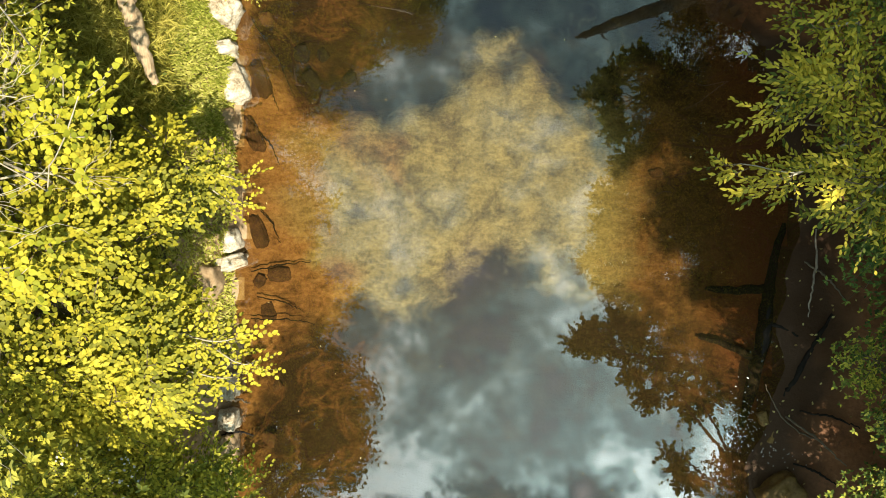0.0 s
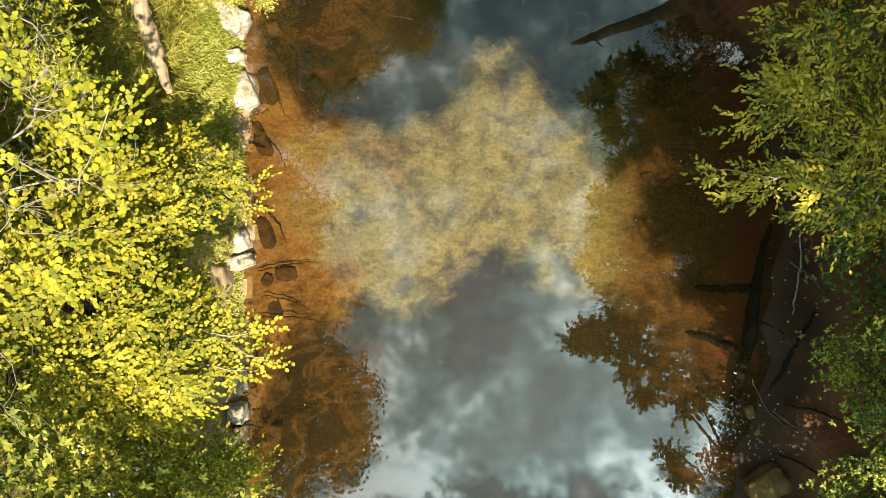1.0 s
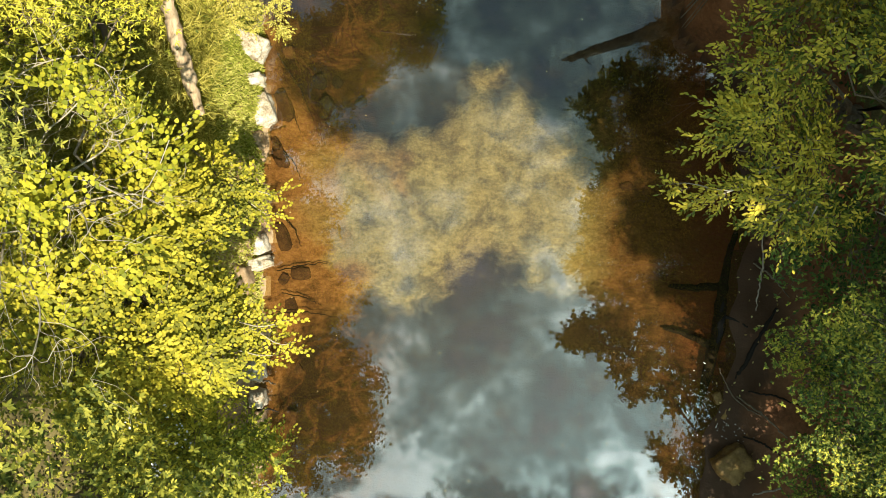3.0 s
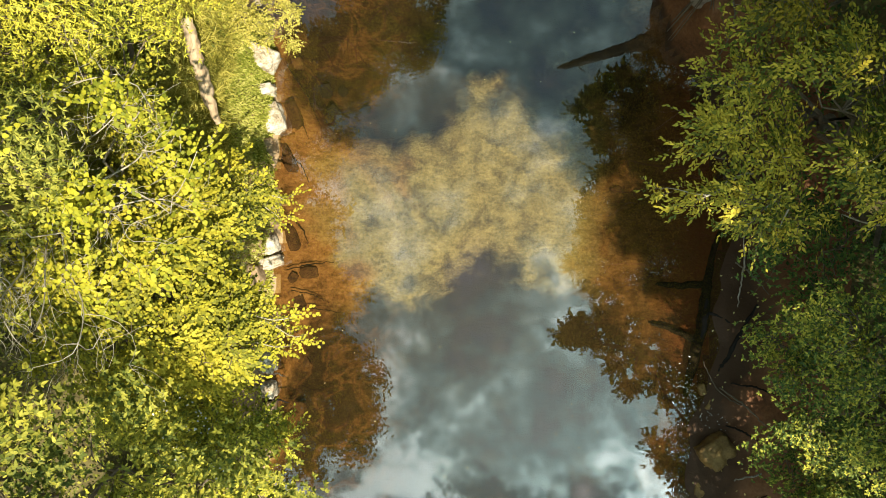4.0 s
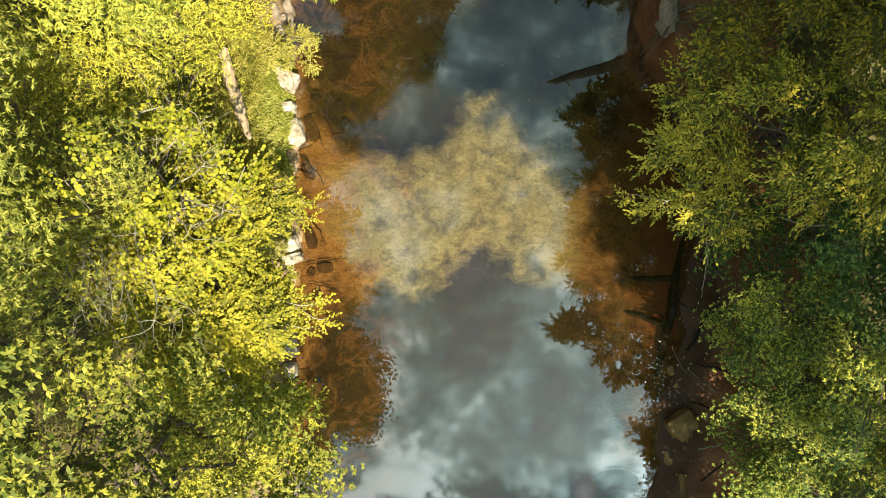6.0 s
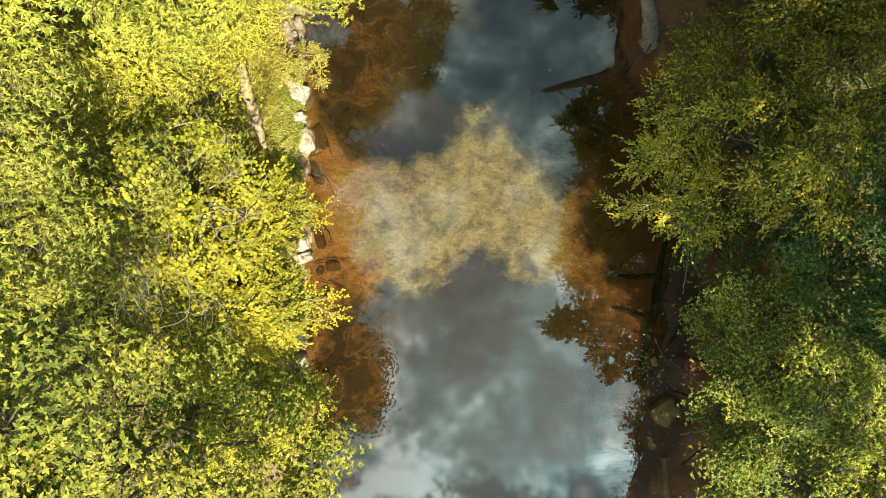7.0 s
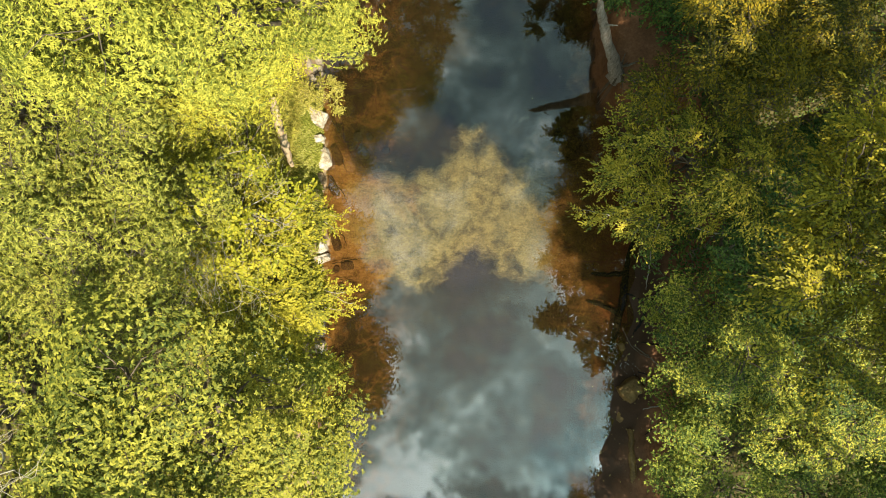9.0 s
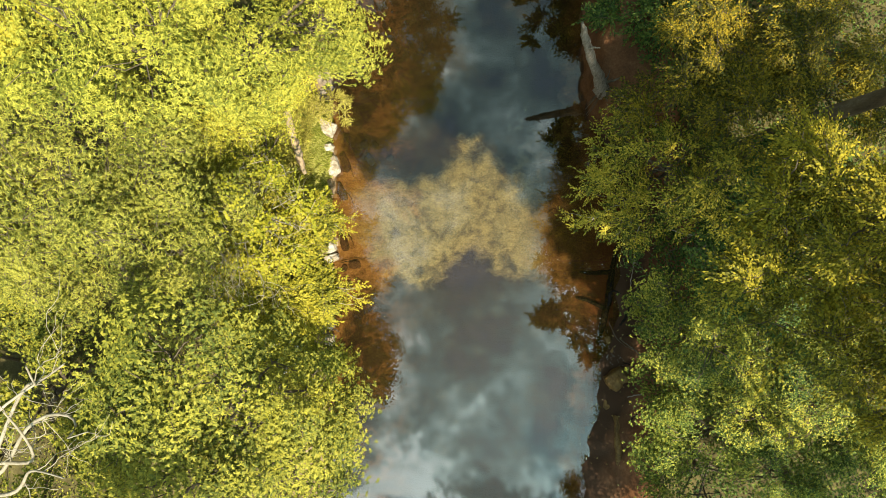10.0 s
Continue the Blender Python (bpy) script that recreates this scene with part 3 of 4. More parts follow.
put("walnut", -5.8, 5.2, [(-4.6, 3.4, 10.1, 1.3, 1.0), (-3.6, 3.9, 8.2, 1.3, 1.0), (-2.9, 4.9, 6.2, 1.2, 1.0), (-2.2, 5.1, 4.5, 0.8, 0.6), (-5.8, 3.6, 10.2, 1.5, 1.2), (-4.6, 5.2, 10.0, 1.8, 1.4),
                          (-1.6, 6.9, 7.0, 1.4, 1.1), (-2.7, 6.1, 10.6, 1.4, 1.0), (-1.4, 7.3, 11.2, 1.5, 1.1)],
    LEAF_LIME, 14, "tall tree with dense fresh yellow-green leaves", shape="kite_slim", size=0.074, per=15, twigs=8, density=29, leaflets=5, fine_wood=False)
put("box_elder", -5.8, 3.6, [(-5.2, 2.6, 5.3, 1.1, 0.8), (-4.4, 3.5, 4.9, 0.9, 0.7), (-6.3, 3.8, 5.6, 1.3, 0.9), (-6.2, 1.6, 5.6, 1.0, 0.8), (-3.9, 4.5, 4.0, 0.8, 0.6), (-4.1, 2.3, 4.9, 0.75, 0.5), (-4.6, 2.9, 5.1, 0.8, 0.5)],
    LEAF_FRESH, 18, "slender tree with pale-green narrow leaves below taller crowns", shape="kite_slim", size=0.068, per=12, twigs=8, density=36, leaflets=4)
put("bank_shrub", -4.2, -2.9, [(-3.85, -2.4, 2.2, 0.75, 0.6), (-3.35, -3.4, 2.2, 0.7, 0.6), (-4.6, -2.4, 2.8, 0.9, 0.7), (-4.3, -3.6, 2.8, 1.0, 0.8), (-3.0, -4.2, 2.0, 0.7, 0.5), (-4.6, -1.7, 2.8, 0.8, 0.6), (-3.7, -2.9, 2.6, 0.7, 0.5), (-2.65, -3.1, 2.5, 0.55, 0.4)],
    LEAF_FRESH, 15, "bushy yellow-green shrub on the stream bank", "shrub", shape="oval", size=0.062, density=48, reach=0.36, trunk=0.06)
put("overhanging_shrub", -3.7, 4.2, [(-2.95, 3.98, 0.95, 0.4, 0.25), (-3.4, 4.1, 1.35, 0.4, 0.3), (-3.05, 4.35, 1.0, 0.3, 0.25)],
    LEAF_BRUSH, 28, "sparse olive shrub hanging over the shallows", "shrub", shape="oval", size=0.045, density=60, reach=0.25, trunk=0.02)
put("hickory", -9.4, -3.2, [(-8.8, -1.4, 6.0, 1.4, 1.1), (-9.2, -4.2, 6.8, 1.6, 1.2), (-7.6, -5.8, 7.6, 1.7, 1.3), (-7.2, -3.6, 6.0, 1.3, 1.0), (-10.5, -2.5, 8.5, 1.9, 1.5)],
    LEAF_OLIVE, 16, "broad tree with olive and gold leaves in the woodland", shape="kite", size=0.074, per=15, twigs=7, density=27, leaflets=5, fine_wood=False)
put("sassafras", -9.8, 4.0, [(-8.7, 3.2, 9.2, 1.6, 1.3), (-7.6, 5.0, 10.0, 1.8, 1.4), (-9.0, 1.0, 8.6, 1.5, 1.2), (-10.5, 2.6, 9.5, 1.9, 1.5)],
    LEAF_YELLOW, 17, "tall tree with golden autumn leaves in the woodland", shape="kite_wide", size=0.10, per=8, twigs=7, density=20)

put("sycamore", -4.6, 9.2, [(-3.3, 7.1, 11.0, 1.5, 1.0), (-2.4, 8.0, 12.0, 1.5, 1.0), (-1.0, 8.7, 11.6, 1.4, 1.0), (-2.0, 9.6, 12.2, 1.7, 1.2), (-1.0, 10.8, 12.6, 1.8, 1.2), (-3.2, 10.6, 12.6, 1.8, 1.2)],
    LEAF_DEEP, 20, "tall sycamore leaning out over the upstream pool", shape="kite_wide", size=0.12, per=7, density=15, reach=0.6, trunk=0.2, fine_wood=False)

# ---- trees of the shaded bank ----
put("elm", 7.2, 2.2, [(4.5, 1.45, 3.4, 0.9, 0.6), (4.35, 2.15, 3.4, 0.6, 0.45), (5.5, 1.95, 4.5, 1.2, 0.9), (4.85, 0.8, 3.7, 0.7, 0.5), (4.7, 2.8, 3.7, 0.8, 0.6), (6.3, 1.65, 5.0, 1.3, 1.0)],
    LEAF_ELM, 21, "spreading tree with olive-green leaves, branches over the water", shape="blade", size=0.08, per=10, twigs=6, density=24, reach=0.55, fan=0.6, droop=0.08, tuft=4, single=280,
    arms=[((4.6, 1.15, 3.4), (3.3, 0.97, 3.0)), ((4.2, 1.05, 3.4), (3.6, 0.72, 3.1)), ((4.8, 0.75, 3.6), (4.38, 0.4, 3.6)), ((5.0, 0.65, 3.6), (4.88, 0.15, 3.4)), ((4.5, 1.85, 3.5), (3.95, 1.75, 3.3)), ((4.5, 2.4, 3.6), (4.0, 2.55, 3.3))])
put("hornbeam", 8.4, 4.8, [(5.0, 3.5, 4.2, 0.9, 0.7), (5.8, 4.2, 5.2, 1.1, 0.8), (7.0, 4.2, 5.0, 1.3, 0.9), (7.0, 2.9, 5.5, 1.2, 0.9), (6.4, 5.6, 5.2, 1.5, 1.0), (8.4, 4.8, 5.6, 1.5, 1.0), (8.8, 3.5, 5.6, 1.2, 0.9), (10.0, 2.7, 5.4, 1.3, 0.9), (10.0, 4.3, 5.8, 1.3, 0.9)],
    LEAF_UMBER_SHADED, 24, "leafy tree with yellow-tipped olive foliage on the shaded bank", shape="kite", size=0.075, per=10, density=26)
put("dogwood", 7.6, 0.6, [(6.1, 0.0, 2.7, 0.8, 0.7), (6.6, 0.4, 4.2, 1.1, 0.9), (7.6, 1.2, 5.2, 1.2, 0.9), (8.7, 2.2, 5.2, 1.3, 1.0), (8.8, 0.4, 4.8, 1.2, 0.9), (6.9, -0.6, 4.6, 1.0, 0.8), (7.9, -0.9, 5.4, 1.2, 0.9)],
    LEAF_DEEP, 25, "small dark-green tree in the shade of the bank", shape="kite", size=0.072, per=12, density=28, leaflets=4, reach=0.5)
put("alder", 7.2, -2.0, [(5.75, -1.7, 2.6, 0.75, 0.6), (6.0, -1.2, 4.2, 1.0, 0.8), (6.3, -2.4, 4.4, 1.1, 0.9), (7.2, -2.6, 5.0, 1.2, 0.9), (7.5, -3.8, 5.0, 1.1, 0.8), (8.8, -3.6, 5.2, 1.4, 1.0), (5.95, -2.1, 6.3, 0.8, 0.6), (8.1, -1.5, 5.2, 1.2, 0.9), (8.5, -2.6, 5.6, 1.1, 0.9), (6.2, -2.9, 2.7, 0.75, 0.55), (6.6, -3.3, 3.7, 0.75, 0.55)],
    LEAF_ALDER, 22, "bushy green tree with sunlit tips crowding the muddy bank", shape="kite", size=0.058, per=12, twigs=8, density=44, leaflets=4, reach=0.42)
put("viburnum", 7.2, -5.2, [(5.85, -3.45, 1.8, 0.5, 0.4), (6.0, -4.4, 2.4, 1.0, 0.7), (6.9, -4.6, 3.4, 1.1, 0.8), (6.2, -5.9, 2.6, 1.1, 0.8), (8.2, -5.4, 4.2, 1.4, 1.0), (9.6, -5.0, 5.0, 1.5, 1.1), (6.3, -7.9, 4.6, 1.3, 0.9), (7.4, -7.3, 5.0, 1.3, 1.0), (5.9, -9.2, 5.8, 1.5, 1.1)],
    LEAF_GREEN, 26, "low dense green shrub thicket above the mud", "shrub", shape="kite", size=0.06, per=12, twigs=8, density=34, leaflets=4, reach=0.45, trunk=0.08, fine_wood=False)
put("maple", 10.4, -0.4, [(5.1, -0.3, 11.0, 1.0, 0.8), (5.2, 0.9, 11.2, 0.9, 0.7), (5.8, -1.3, 11.1, 1.0, 0.8), (6.4, 0.4, 11.5, 1.2, 0.9), (6.2, 1.4, 9.6, 1.0, 0.8), (7.2, -0.9, 11.8, 1.3, 1.0), (7.3, -2.1, 11.2, 1.1, 0.9), (8.4, -2.4, 11.0, 1.1, 0.9), (8.6, 0.6, 10.5, 1.4, 1.0), (7.6, 0.5, 8.6, 1.2, 0.9), (8.6, -0.8, 9.0, 1.4, 1.1)],
    LEAF_MAPLE, 23, "tall tree with yellowing leaves standing above the bank thicket", shape="kite", size=0.064, per=12, twigs=8, density=36)

# ---- tall trees that stand back from the bank and shade the stream ----
OAK = "tall oak rising behind the bank thicket"
put("oak", 8.1, 2.7, [(8.2, 0.9, 17.3, 1.2, 1.0), (8.3, 3.0, 17.5, 1.9, 1.4), (10.2, 4.6, 17.0, 2.6, 2.0), (7.6, 5.8, 17.5, 2.2, 1.5), (10.4, 2.5, 17.0, 1.7, 1.3), (11.9, 1.6, 17.0, 1.5, 1.2)],
    LEAF_GREEN, 31, OAK, shape="kite_wide", size=0.16, density=11, reach=0.7, trunk=0.22, fine_wood=False, fork_at=0.7)
put("oak", 12.2, -1.2, [(6.5, -0.9, 15.3, 1.1, 0.9), (6.7, 0.4, 15.6, 1.1, 0.9), (6.9, 2.0, 16.2, 1.3, 1.0), (6.8, -2.2, 15.4, 1.0, 0.9), (8.0, -1.5, 16.0, 1.3, 1.0), (9.4, -2.2, 16.0, 1.1, 0.9), (11.4, -1.0, 16.0, 1.8, 1.2), (12.8, 0.8, 16.0, 1.9, 1.3), (13.6, -1.6, 16.5, 1.8, 1.2)],
    LEAF_GREEN, 35, OAK, shape="kite_wide", size=0.14, density=7, reach=0.65, trunk=0.22, fine_wood=False, fork_at=0.7)
# its last small lobe is added out of view to shade the elm
put("oak", 11.6, -4.4, [(6.0, -2.9, 15.5, 1.4, 1.1), (7.3, -3.9, 15.6, 1.0, 0.9), (7.6, -4.9, 15.3, 0.7, 0.6)],
    LEAF_GREEN, 32, OAK, shape="kite_wide", size=0.14, density=12, reach=0.6, trunk=0.26, fine_wood=False, fork_at=0.7)
put("oak", 12.0, -9.5, [(8.4, -4.9, 15.5, 0.9, 0.7), (9.3, -5.5, 15.5, 0.9, 0.7), (10.2, -8.8, 20.0, 1.3, 0.9), (12.0, -11.5, 16.0, 2.2, 1.6)],
    LEAF_GREEN, 33, OAK, shape="kite_wide", size=0.16, density=6, reach=0.7, trunk=0.24, fine_wood=False, fork_at=0.7)
put("ash", 7.5, 9.5, [(4.6, 9.6, 9.0, 1.5, 1.2), (5.4, 8.5, 7.6, 1.3, 1.0), (6.5, 10.5, 10.0, 2.0, 1.5)],
    LEAF_OLIVE, 34, "leafy ash leaning over the stream", shape="kite", size=0.13, density=14, fine_wood=False)
put("spicebush", 6.0, 6.6, [(5.3, 6.6, 2.0, 0.9, 0.7), (6.2, 5.8, 2.6, 0.9, 0.7), (5.0, 7.9, 2.4, 1.0, 0.8), (6.8, 7.2, 3.4, 1.2, 0.9), (5.4, 5.7, 1.3, 0.6, 0.45)],
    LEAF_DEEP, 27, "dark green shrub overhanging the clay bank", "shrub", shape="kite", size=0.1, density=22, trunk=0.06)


# ---- undergrowth ----
def undergrowth(name, count, x0, x1, y0, y1, mat, seed, label, tall=0.9, size=0.1, shape="kite"):
    """Low leaves over a stretch of the bank."""
    rng = np.random.default_rng(seed)
    x, y = rng.uniform(x0, x1, count), rng.uniform(y0, y1, count)
    lump = 0.5 + 0.5 * np.array([noise.noise((a * 1.1, b * 1.1, seed)) for a, b in zip(x, y)])
    z = height(x, y, np.zeros(count)) + lump * tall * rng.uniform(0.15, 1, count)
    w = rng.normal(0, 1, (count, 3)) * [1, 1, 0.35]
    nr = unit(rng.normal(0, 0.4, (count, 3)) + [0, 0, 1])
    V, F = leaves(np.stack([x, y, z], 1), w, nr, size * rng.uniform(0.5, 1.3, count), shape, rng)
    return tagged(mesh_object(name, V, F, mat), label, "undergrowth", kind="stuff")


undergrowth("undergrowth", 30000, -11, -3.7, -7, 7, LEAF_GOLD, 41, "tangled low green plants on the sunny bank", 1.2, 0.075)
undergrowth("undergrowth", 7000, -4.8, -3.55, 4.1, 7, LEAF_FRESH, 45, "fresh yellow-green plants above the tumbled stones", 0.9, 0.06)
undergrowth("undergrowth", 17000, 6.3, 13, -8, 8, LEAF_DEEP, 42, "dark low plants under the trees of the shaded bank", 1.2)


def grass(seed=43, count=34000):
    """Long grass that hangs down the steep bank towards the water."""
    rng = np.random.default_rng(seed)
    x, y = rng.uniform(-4.3, -3.25, count), np.concatenate([rng.uniform(1.7, 4.4, count * 2 // 3), rng.uniform(-1.6, 1.7, count - count * 2 // 3)])
    z = height(x, y, np.zeros(count)) + rng.uniform(0.0, 0.08, count)
    w = np.stack([rng.normal(0.45, 0.5, count), rng.normal(-0.25, 0.5, count), rng.uniform(0.0, 0.7, count)], 1)
    nr = unit(rng.normal(0, 0.4, (count, 3)) + [0.3, 0, 1])
    V, F = leaves(np.stack([x, y, z], 1), w, nr, rng.uniform(0.04, 0.11, count), "kite_slim", rng)
    return tagged(mesh_object("grass", V, F, GRASS), "long bright grass hanging over the stream bank", "grass", kind="stuff")


grass()
undergrowth("brush", 34000, -6.2, -3.7, 0.2, 4.4, LEAF_BRUSH, 44, "fine dry olive brush on top of the bank", 1.15, 0.22, "kite_thread")


# ---- rocks ----
def rock(x, y, z, sx, sy, sz, turn, seed, mat, label, name="rock", blocky=0.72):
    """A broken ledge block with worn corners."""
    bm = bmesh.new()
    bmesh.ops.create_icosphere(bm, subdivisions=4, radius=1)
    for v in bm.verts:
        p = v.co.copy()
        m = max(abs(p.x), abs(p.y), abs(p.z))
        p = p.lerp(p / m * 0.86, blocky)
        q = p * 1.3 + Vector((seed * 3.1, seed, 0))
        p *= 1 + 0.25 * noise.noise(q) - 0.16 * abs(noise.noise(q * 2.3)) + 0.06 * noise.noise(q * 5) + 0.03 * noise.noise(q * 11)
        v.co = p
    me = bpy.data.meshes.new(name)
    bm.to_mesh(me)
    bm.free()
    for f in me.polygons:
        f.use_smooth = True
    me.materials.append(mat)
    ob = new(name, me)
    ob.matrix_world = pose(x, y, z, 0, 0, turn) @ Matrix.Diagonal((sx, sy, sz, 1))
    return tagged(ob, label, "rock")


PALE = "pale sun-bleached ledge rock at the water's edge"
for k, (x, y, z, sx, sy, sz, turn) in enumerate(((-3.38, 3.65, 0.28, 0.34, 0.24, 0.3, -25), (-3.40, 3.05, 0.2, 0.28, 0.13, 0.28, 5), (-3.20, 2.53, 0.18, 0.22, 0.32, 0.3, 18), (-3.78, 1.98, 0.95, 0.12, 0.14, 0.25, 10),
                                                (-3.26, 0.14, 0.2, 0.18, 0.2, 0.28, 12), (-3.30, -0.22, 0.18, 0.34, 0.13, 0.28, 14), (-3.32, -2.1, 0.15, 0.17, 0.22, 0.3, 5), (-3.28, -2.62, 0.15, 0.15, 0.18, 0.28, 0))):
    rock(x, y, z, sx, sy, sz, turn, k + 1, ROCK, PALE)
for k, (x, y, z, sx, sy, sz, turn) in enumerate(((-3.42, 1.95, 0.2, 0.3, 0.2, 0.25, 10), (-3.55, -0.5, 0.4, 0.25, 0.3, 0.4, 0), (-3.3, -3.05, 0.1, 0.15, 0.25, 0.22, 5), (-3.3, -1.6, 0.05, 0.14, 0.3, 0.15, 0), (-3.25, 0.8, 0.1, 0.14, 0.35, 0.2, 0))):
    rock(x, y, z, sx, sy, sz, turn, k + 31, TAN_ROCK, "tan clay-stained ledge rock half hidden by leaves")
for k, (x, y, z, sx, sy, turn) in enumerate(((-3.62, 5.05, 0.4, 0.17, 0.2, 10), (-3.5, 4.66, 0.3, 0.15, 0.12, 40), (-3.34, 5.25, 0.12, 0.12, 0.2, 18), (-3.3, 4.82, 0.1, 0.13, 0.1, 60), (-3.5, 5.65, 0.3, 0.17, 0.14, 15), (-3.32, 5.6, 0.1, 0.1, 0.13, 75),
                                           (-3.42, 4.95, 0.25, 0.11, 0.09, 30), (-3.4, 4.4, 0.15, 0.13, 0.1, -20), (-3.3, 5.0, 0.05, 0.08, 0.12, 5), (-3.66, 5.4, 0.45, 0.12, 0.1, 55))):
    rock(x, y, z, sx, sy, 0.2, turn, k + 40, GREY_ROCK, "grey-tan stone in a tumbled heap at the water's edge", "stone", 0.55)
rock(5.2, -3.78, 0.1, 0.35, 0.31, 0.3, 38, 51, ROCK_DARK, "wet olive-brown boulder at the foot of the mud bank", "boulder", 0.8)
rock(4.95, -4.5, -0.04, 0.12, 0.24, 0.12, -8, 52, ROCK_DARK, "low brown rock in the shallows beside the boulder", "rock", 0.5)
rock(5.0, -2.65, -0.02, 0.09, 0.13, 0.07, 20, 53, ROCK_DARK, "low brown rock in the riffle")
rock(5.15, -2.95, 0.0, 0.12, 0.09, 0.07, 60, 54, ROCK_DARK, "low brown rock in the riffle")

for k, (x, y, r) in enumerate(((3.4, 1.2, 0.14), (-1.6, 2.9, 0.14), (-2.1, 3.3, 0.18))):
    rock(x, y, floor_at(x, y) - 0.03, r, r * 0.7, r * 0.4, k * 40, 60 + k, SNAG if k else SLAB, "dark stone sunk in the sandy stream bed", "sunken_stone", 0.15)


for k, (x, y, sx, sy, turn) in enumerate(((-2.92, 2.65, 0.2, 0.32, 20), (-2.43, 3.28, 0.2, 0.17, 8), (-2.19, 2.8, 0.14, 0.18, 35), (-3.0, 1.83, 0.14, 0.34, 28), (-2.92, 0.28, 0.14, 0.3, 24),
                                        (-2.6, -0.4, 0.2, 0.13, 5), (-2.9, -0.5, 0.12, 0.1, 50), (-2.78, -1.0, 0.12, 0.18, 15), (-2.9, -3.1, 0.2, 0.15, -10), (-2.95, 3.75, 0.2, 0.14, 0), (-2.75, -2.2, 0.1, 0.14, 30))):
    rock(x, y, floor_at(x, y) - 0.01, sx, sy, 0.08, turn, 80 + k, SNAG if k in (1, 2) else SLAB, "rough brown rock lying under water by the bank", "sunken_rock", 0.6)


# ---- dead wood ----
def eased(points, k):
    """k points along a line, its corners rounded off."""
    pts = np.asarray(points, float)
    t, tt = np.linspace(0, 1, len(pts)), np.linspace(0, 1, k)
    line = np.stack([np.interp(tt, t, pts[:, i]) for i in range(3)], 1)
    for _ in range(max(1, k // 5)):
        line[1:-1] = 0.25 * line[:-2] + 0.5 * line[1:-1] + 0.25 * line[2:]
    return line


def log(name, points, radii, mat, label, seed, category="log", sides=12, parts=()):
    """A log or dead branch along a crooked line, with side branches as parts."""
    rng = np.random.default_rng(seed)
    pts = np.asarray(points, float)
    t = np.linspace(0, 1, len(pts))
    tt = np.linspace(0, 1, 22)
    line = eased(pts, 22) + rng.normal(0, 0.008, (22, 3))
    V, F = tubes([(line, np.interp(tt, t, radii) * rng.uniform(0.92, 1.08, 22))], sides)
    V += 0.28 * np.interp(tt, t, radii).repeat(sides)[:, None] * rng.normal(0, 0.5, V.shape)
    ob = tagged(mesh_object(name, V - pts[0], F, mat), label, category)
    ob.location = pts[0]
    for kind, line, r in parts:
        line = eased(line, 12) + rng.normal(0, 0.12 * r, (12, 3))
        V, F = tubes([(line, np.linspace(r, r * 0.3, 12))], 7)
        under(mesh_object(kind, V - pts[0], F, BARK if kind == "root" else mat), ob)
    return ob


log("fallen_log", [(-4.1, 3.75, 2.35), (-3.97, 3.2, 2.34), (-3.78, 2.55, 2.3), (-3.64, 2.08, 2.22)], (0.10, 0.11, 0.10, 0.05), LOGWOOD, "weathered tan log lying on the grassy bank", 61)
rng_root = np.random.default_rng(77)
roots = [("broken_branch", [(3.45, 4.78, 4.7), (3.58, 4.72, 5.0), (3.7, 4.68, 5.1)], 0.035), ("root", [(4.6, 4.5, 1.7), (4.95, 4.35, 1.75), (5.05, 3.9, 1.5), (4.98, 3.6, 1.2), (4.85, 3.35, 0.9)], 0.022)]
for _ in range(14):
    turn, reach = rng_root.uniform(-2.8, 1.4), rng_root.uniform(0.25, 0.6)
    end = (4.55 + reach * math.cos(turn), 4.52 + reach * math.sin(turn))
    roots.append(("root", [(4.42, 4.56, 1.9), (4.55 + 0.5 * (end[0] - 4.55), 4.52 + 0.5 * (end[1] - 4.52) + 0.06, 1.75), (*end, max(0.02, floor_at(*end)) + 0.03)], rng_root.uniform(0.015, 0.04)))
log("dead_snag", [(4.6, 4.5, 1.2), (4.42, 4.56, 1.8), (4.07, 4.66, 2.9), (3.58, 4.8, 4.4), (3.28, 4.9, 5.4), (3.14, 5.0, 5.95)], (0.24, 0.17, 0.125, 0.11, 0.085, 0.025), DEADWOOD, "leaning grey broken tree trunk on the clay bank", 62, "dead tree", parts=roots)
log("muddy_log", [(5.2, -4.9, 0.12), (5.22, -5.6, 0.16), (5.3, -6.5, 0.14), (5.35, -7.4, 0.1)], (0.08, 0.10, 0.09, 0.06), ROCK_DARK, "half-buried brown log on the red mud", 63)
# near-black branches that also carry the branch shadows along the waterline
SUNK_SHADE = "black waterlogged branch standing in for shadow in the shallows"
log("sunken_branch", [(5.36, 0.4, -0.1), (5.16, -0.4, -0.12), (5.08, -1.2, -0.12), (4.86, -2.2, -0.12), (4.7, -2.8, -0.1)], (0.05, 0.09, 0.11, 0.09, 0.04), SNAG, SUNK_SHADE, 64, "branch",
    parts=(("side_branch", [(5.1, -0.62, -0.16), (4.5, -0.66, -0.25), (3.95, -0.6, -0.38)], 0.10), ("side_branch", [(5.0, -1.15, -0.1), (5.3, -1.22, 0.03), (5.5, -1.36, 0.08)], 0.05), ("side_branch", [(4.9, -1.7, -0.15), (4.45, -1.5, -0.25), (4.1, -1.4, -0.35)], 0.08)))
log("sunken_branch", [(6.0, -1.0, 0.16), (5.75, -1.45, 0.12), (5.45, -2.05, 0.04), (5.3, -2.3, 0.0)], (0.015, 0.035, 0.04, 0.03), SNAG, "black wet branch lying on the red mud", 65, "branch")
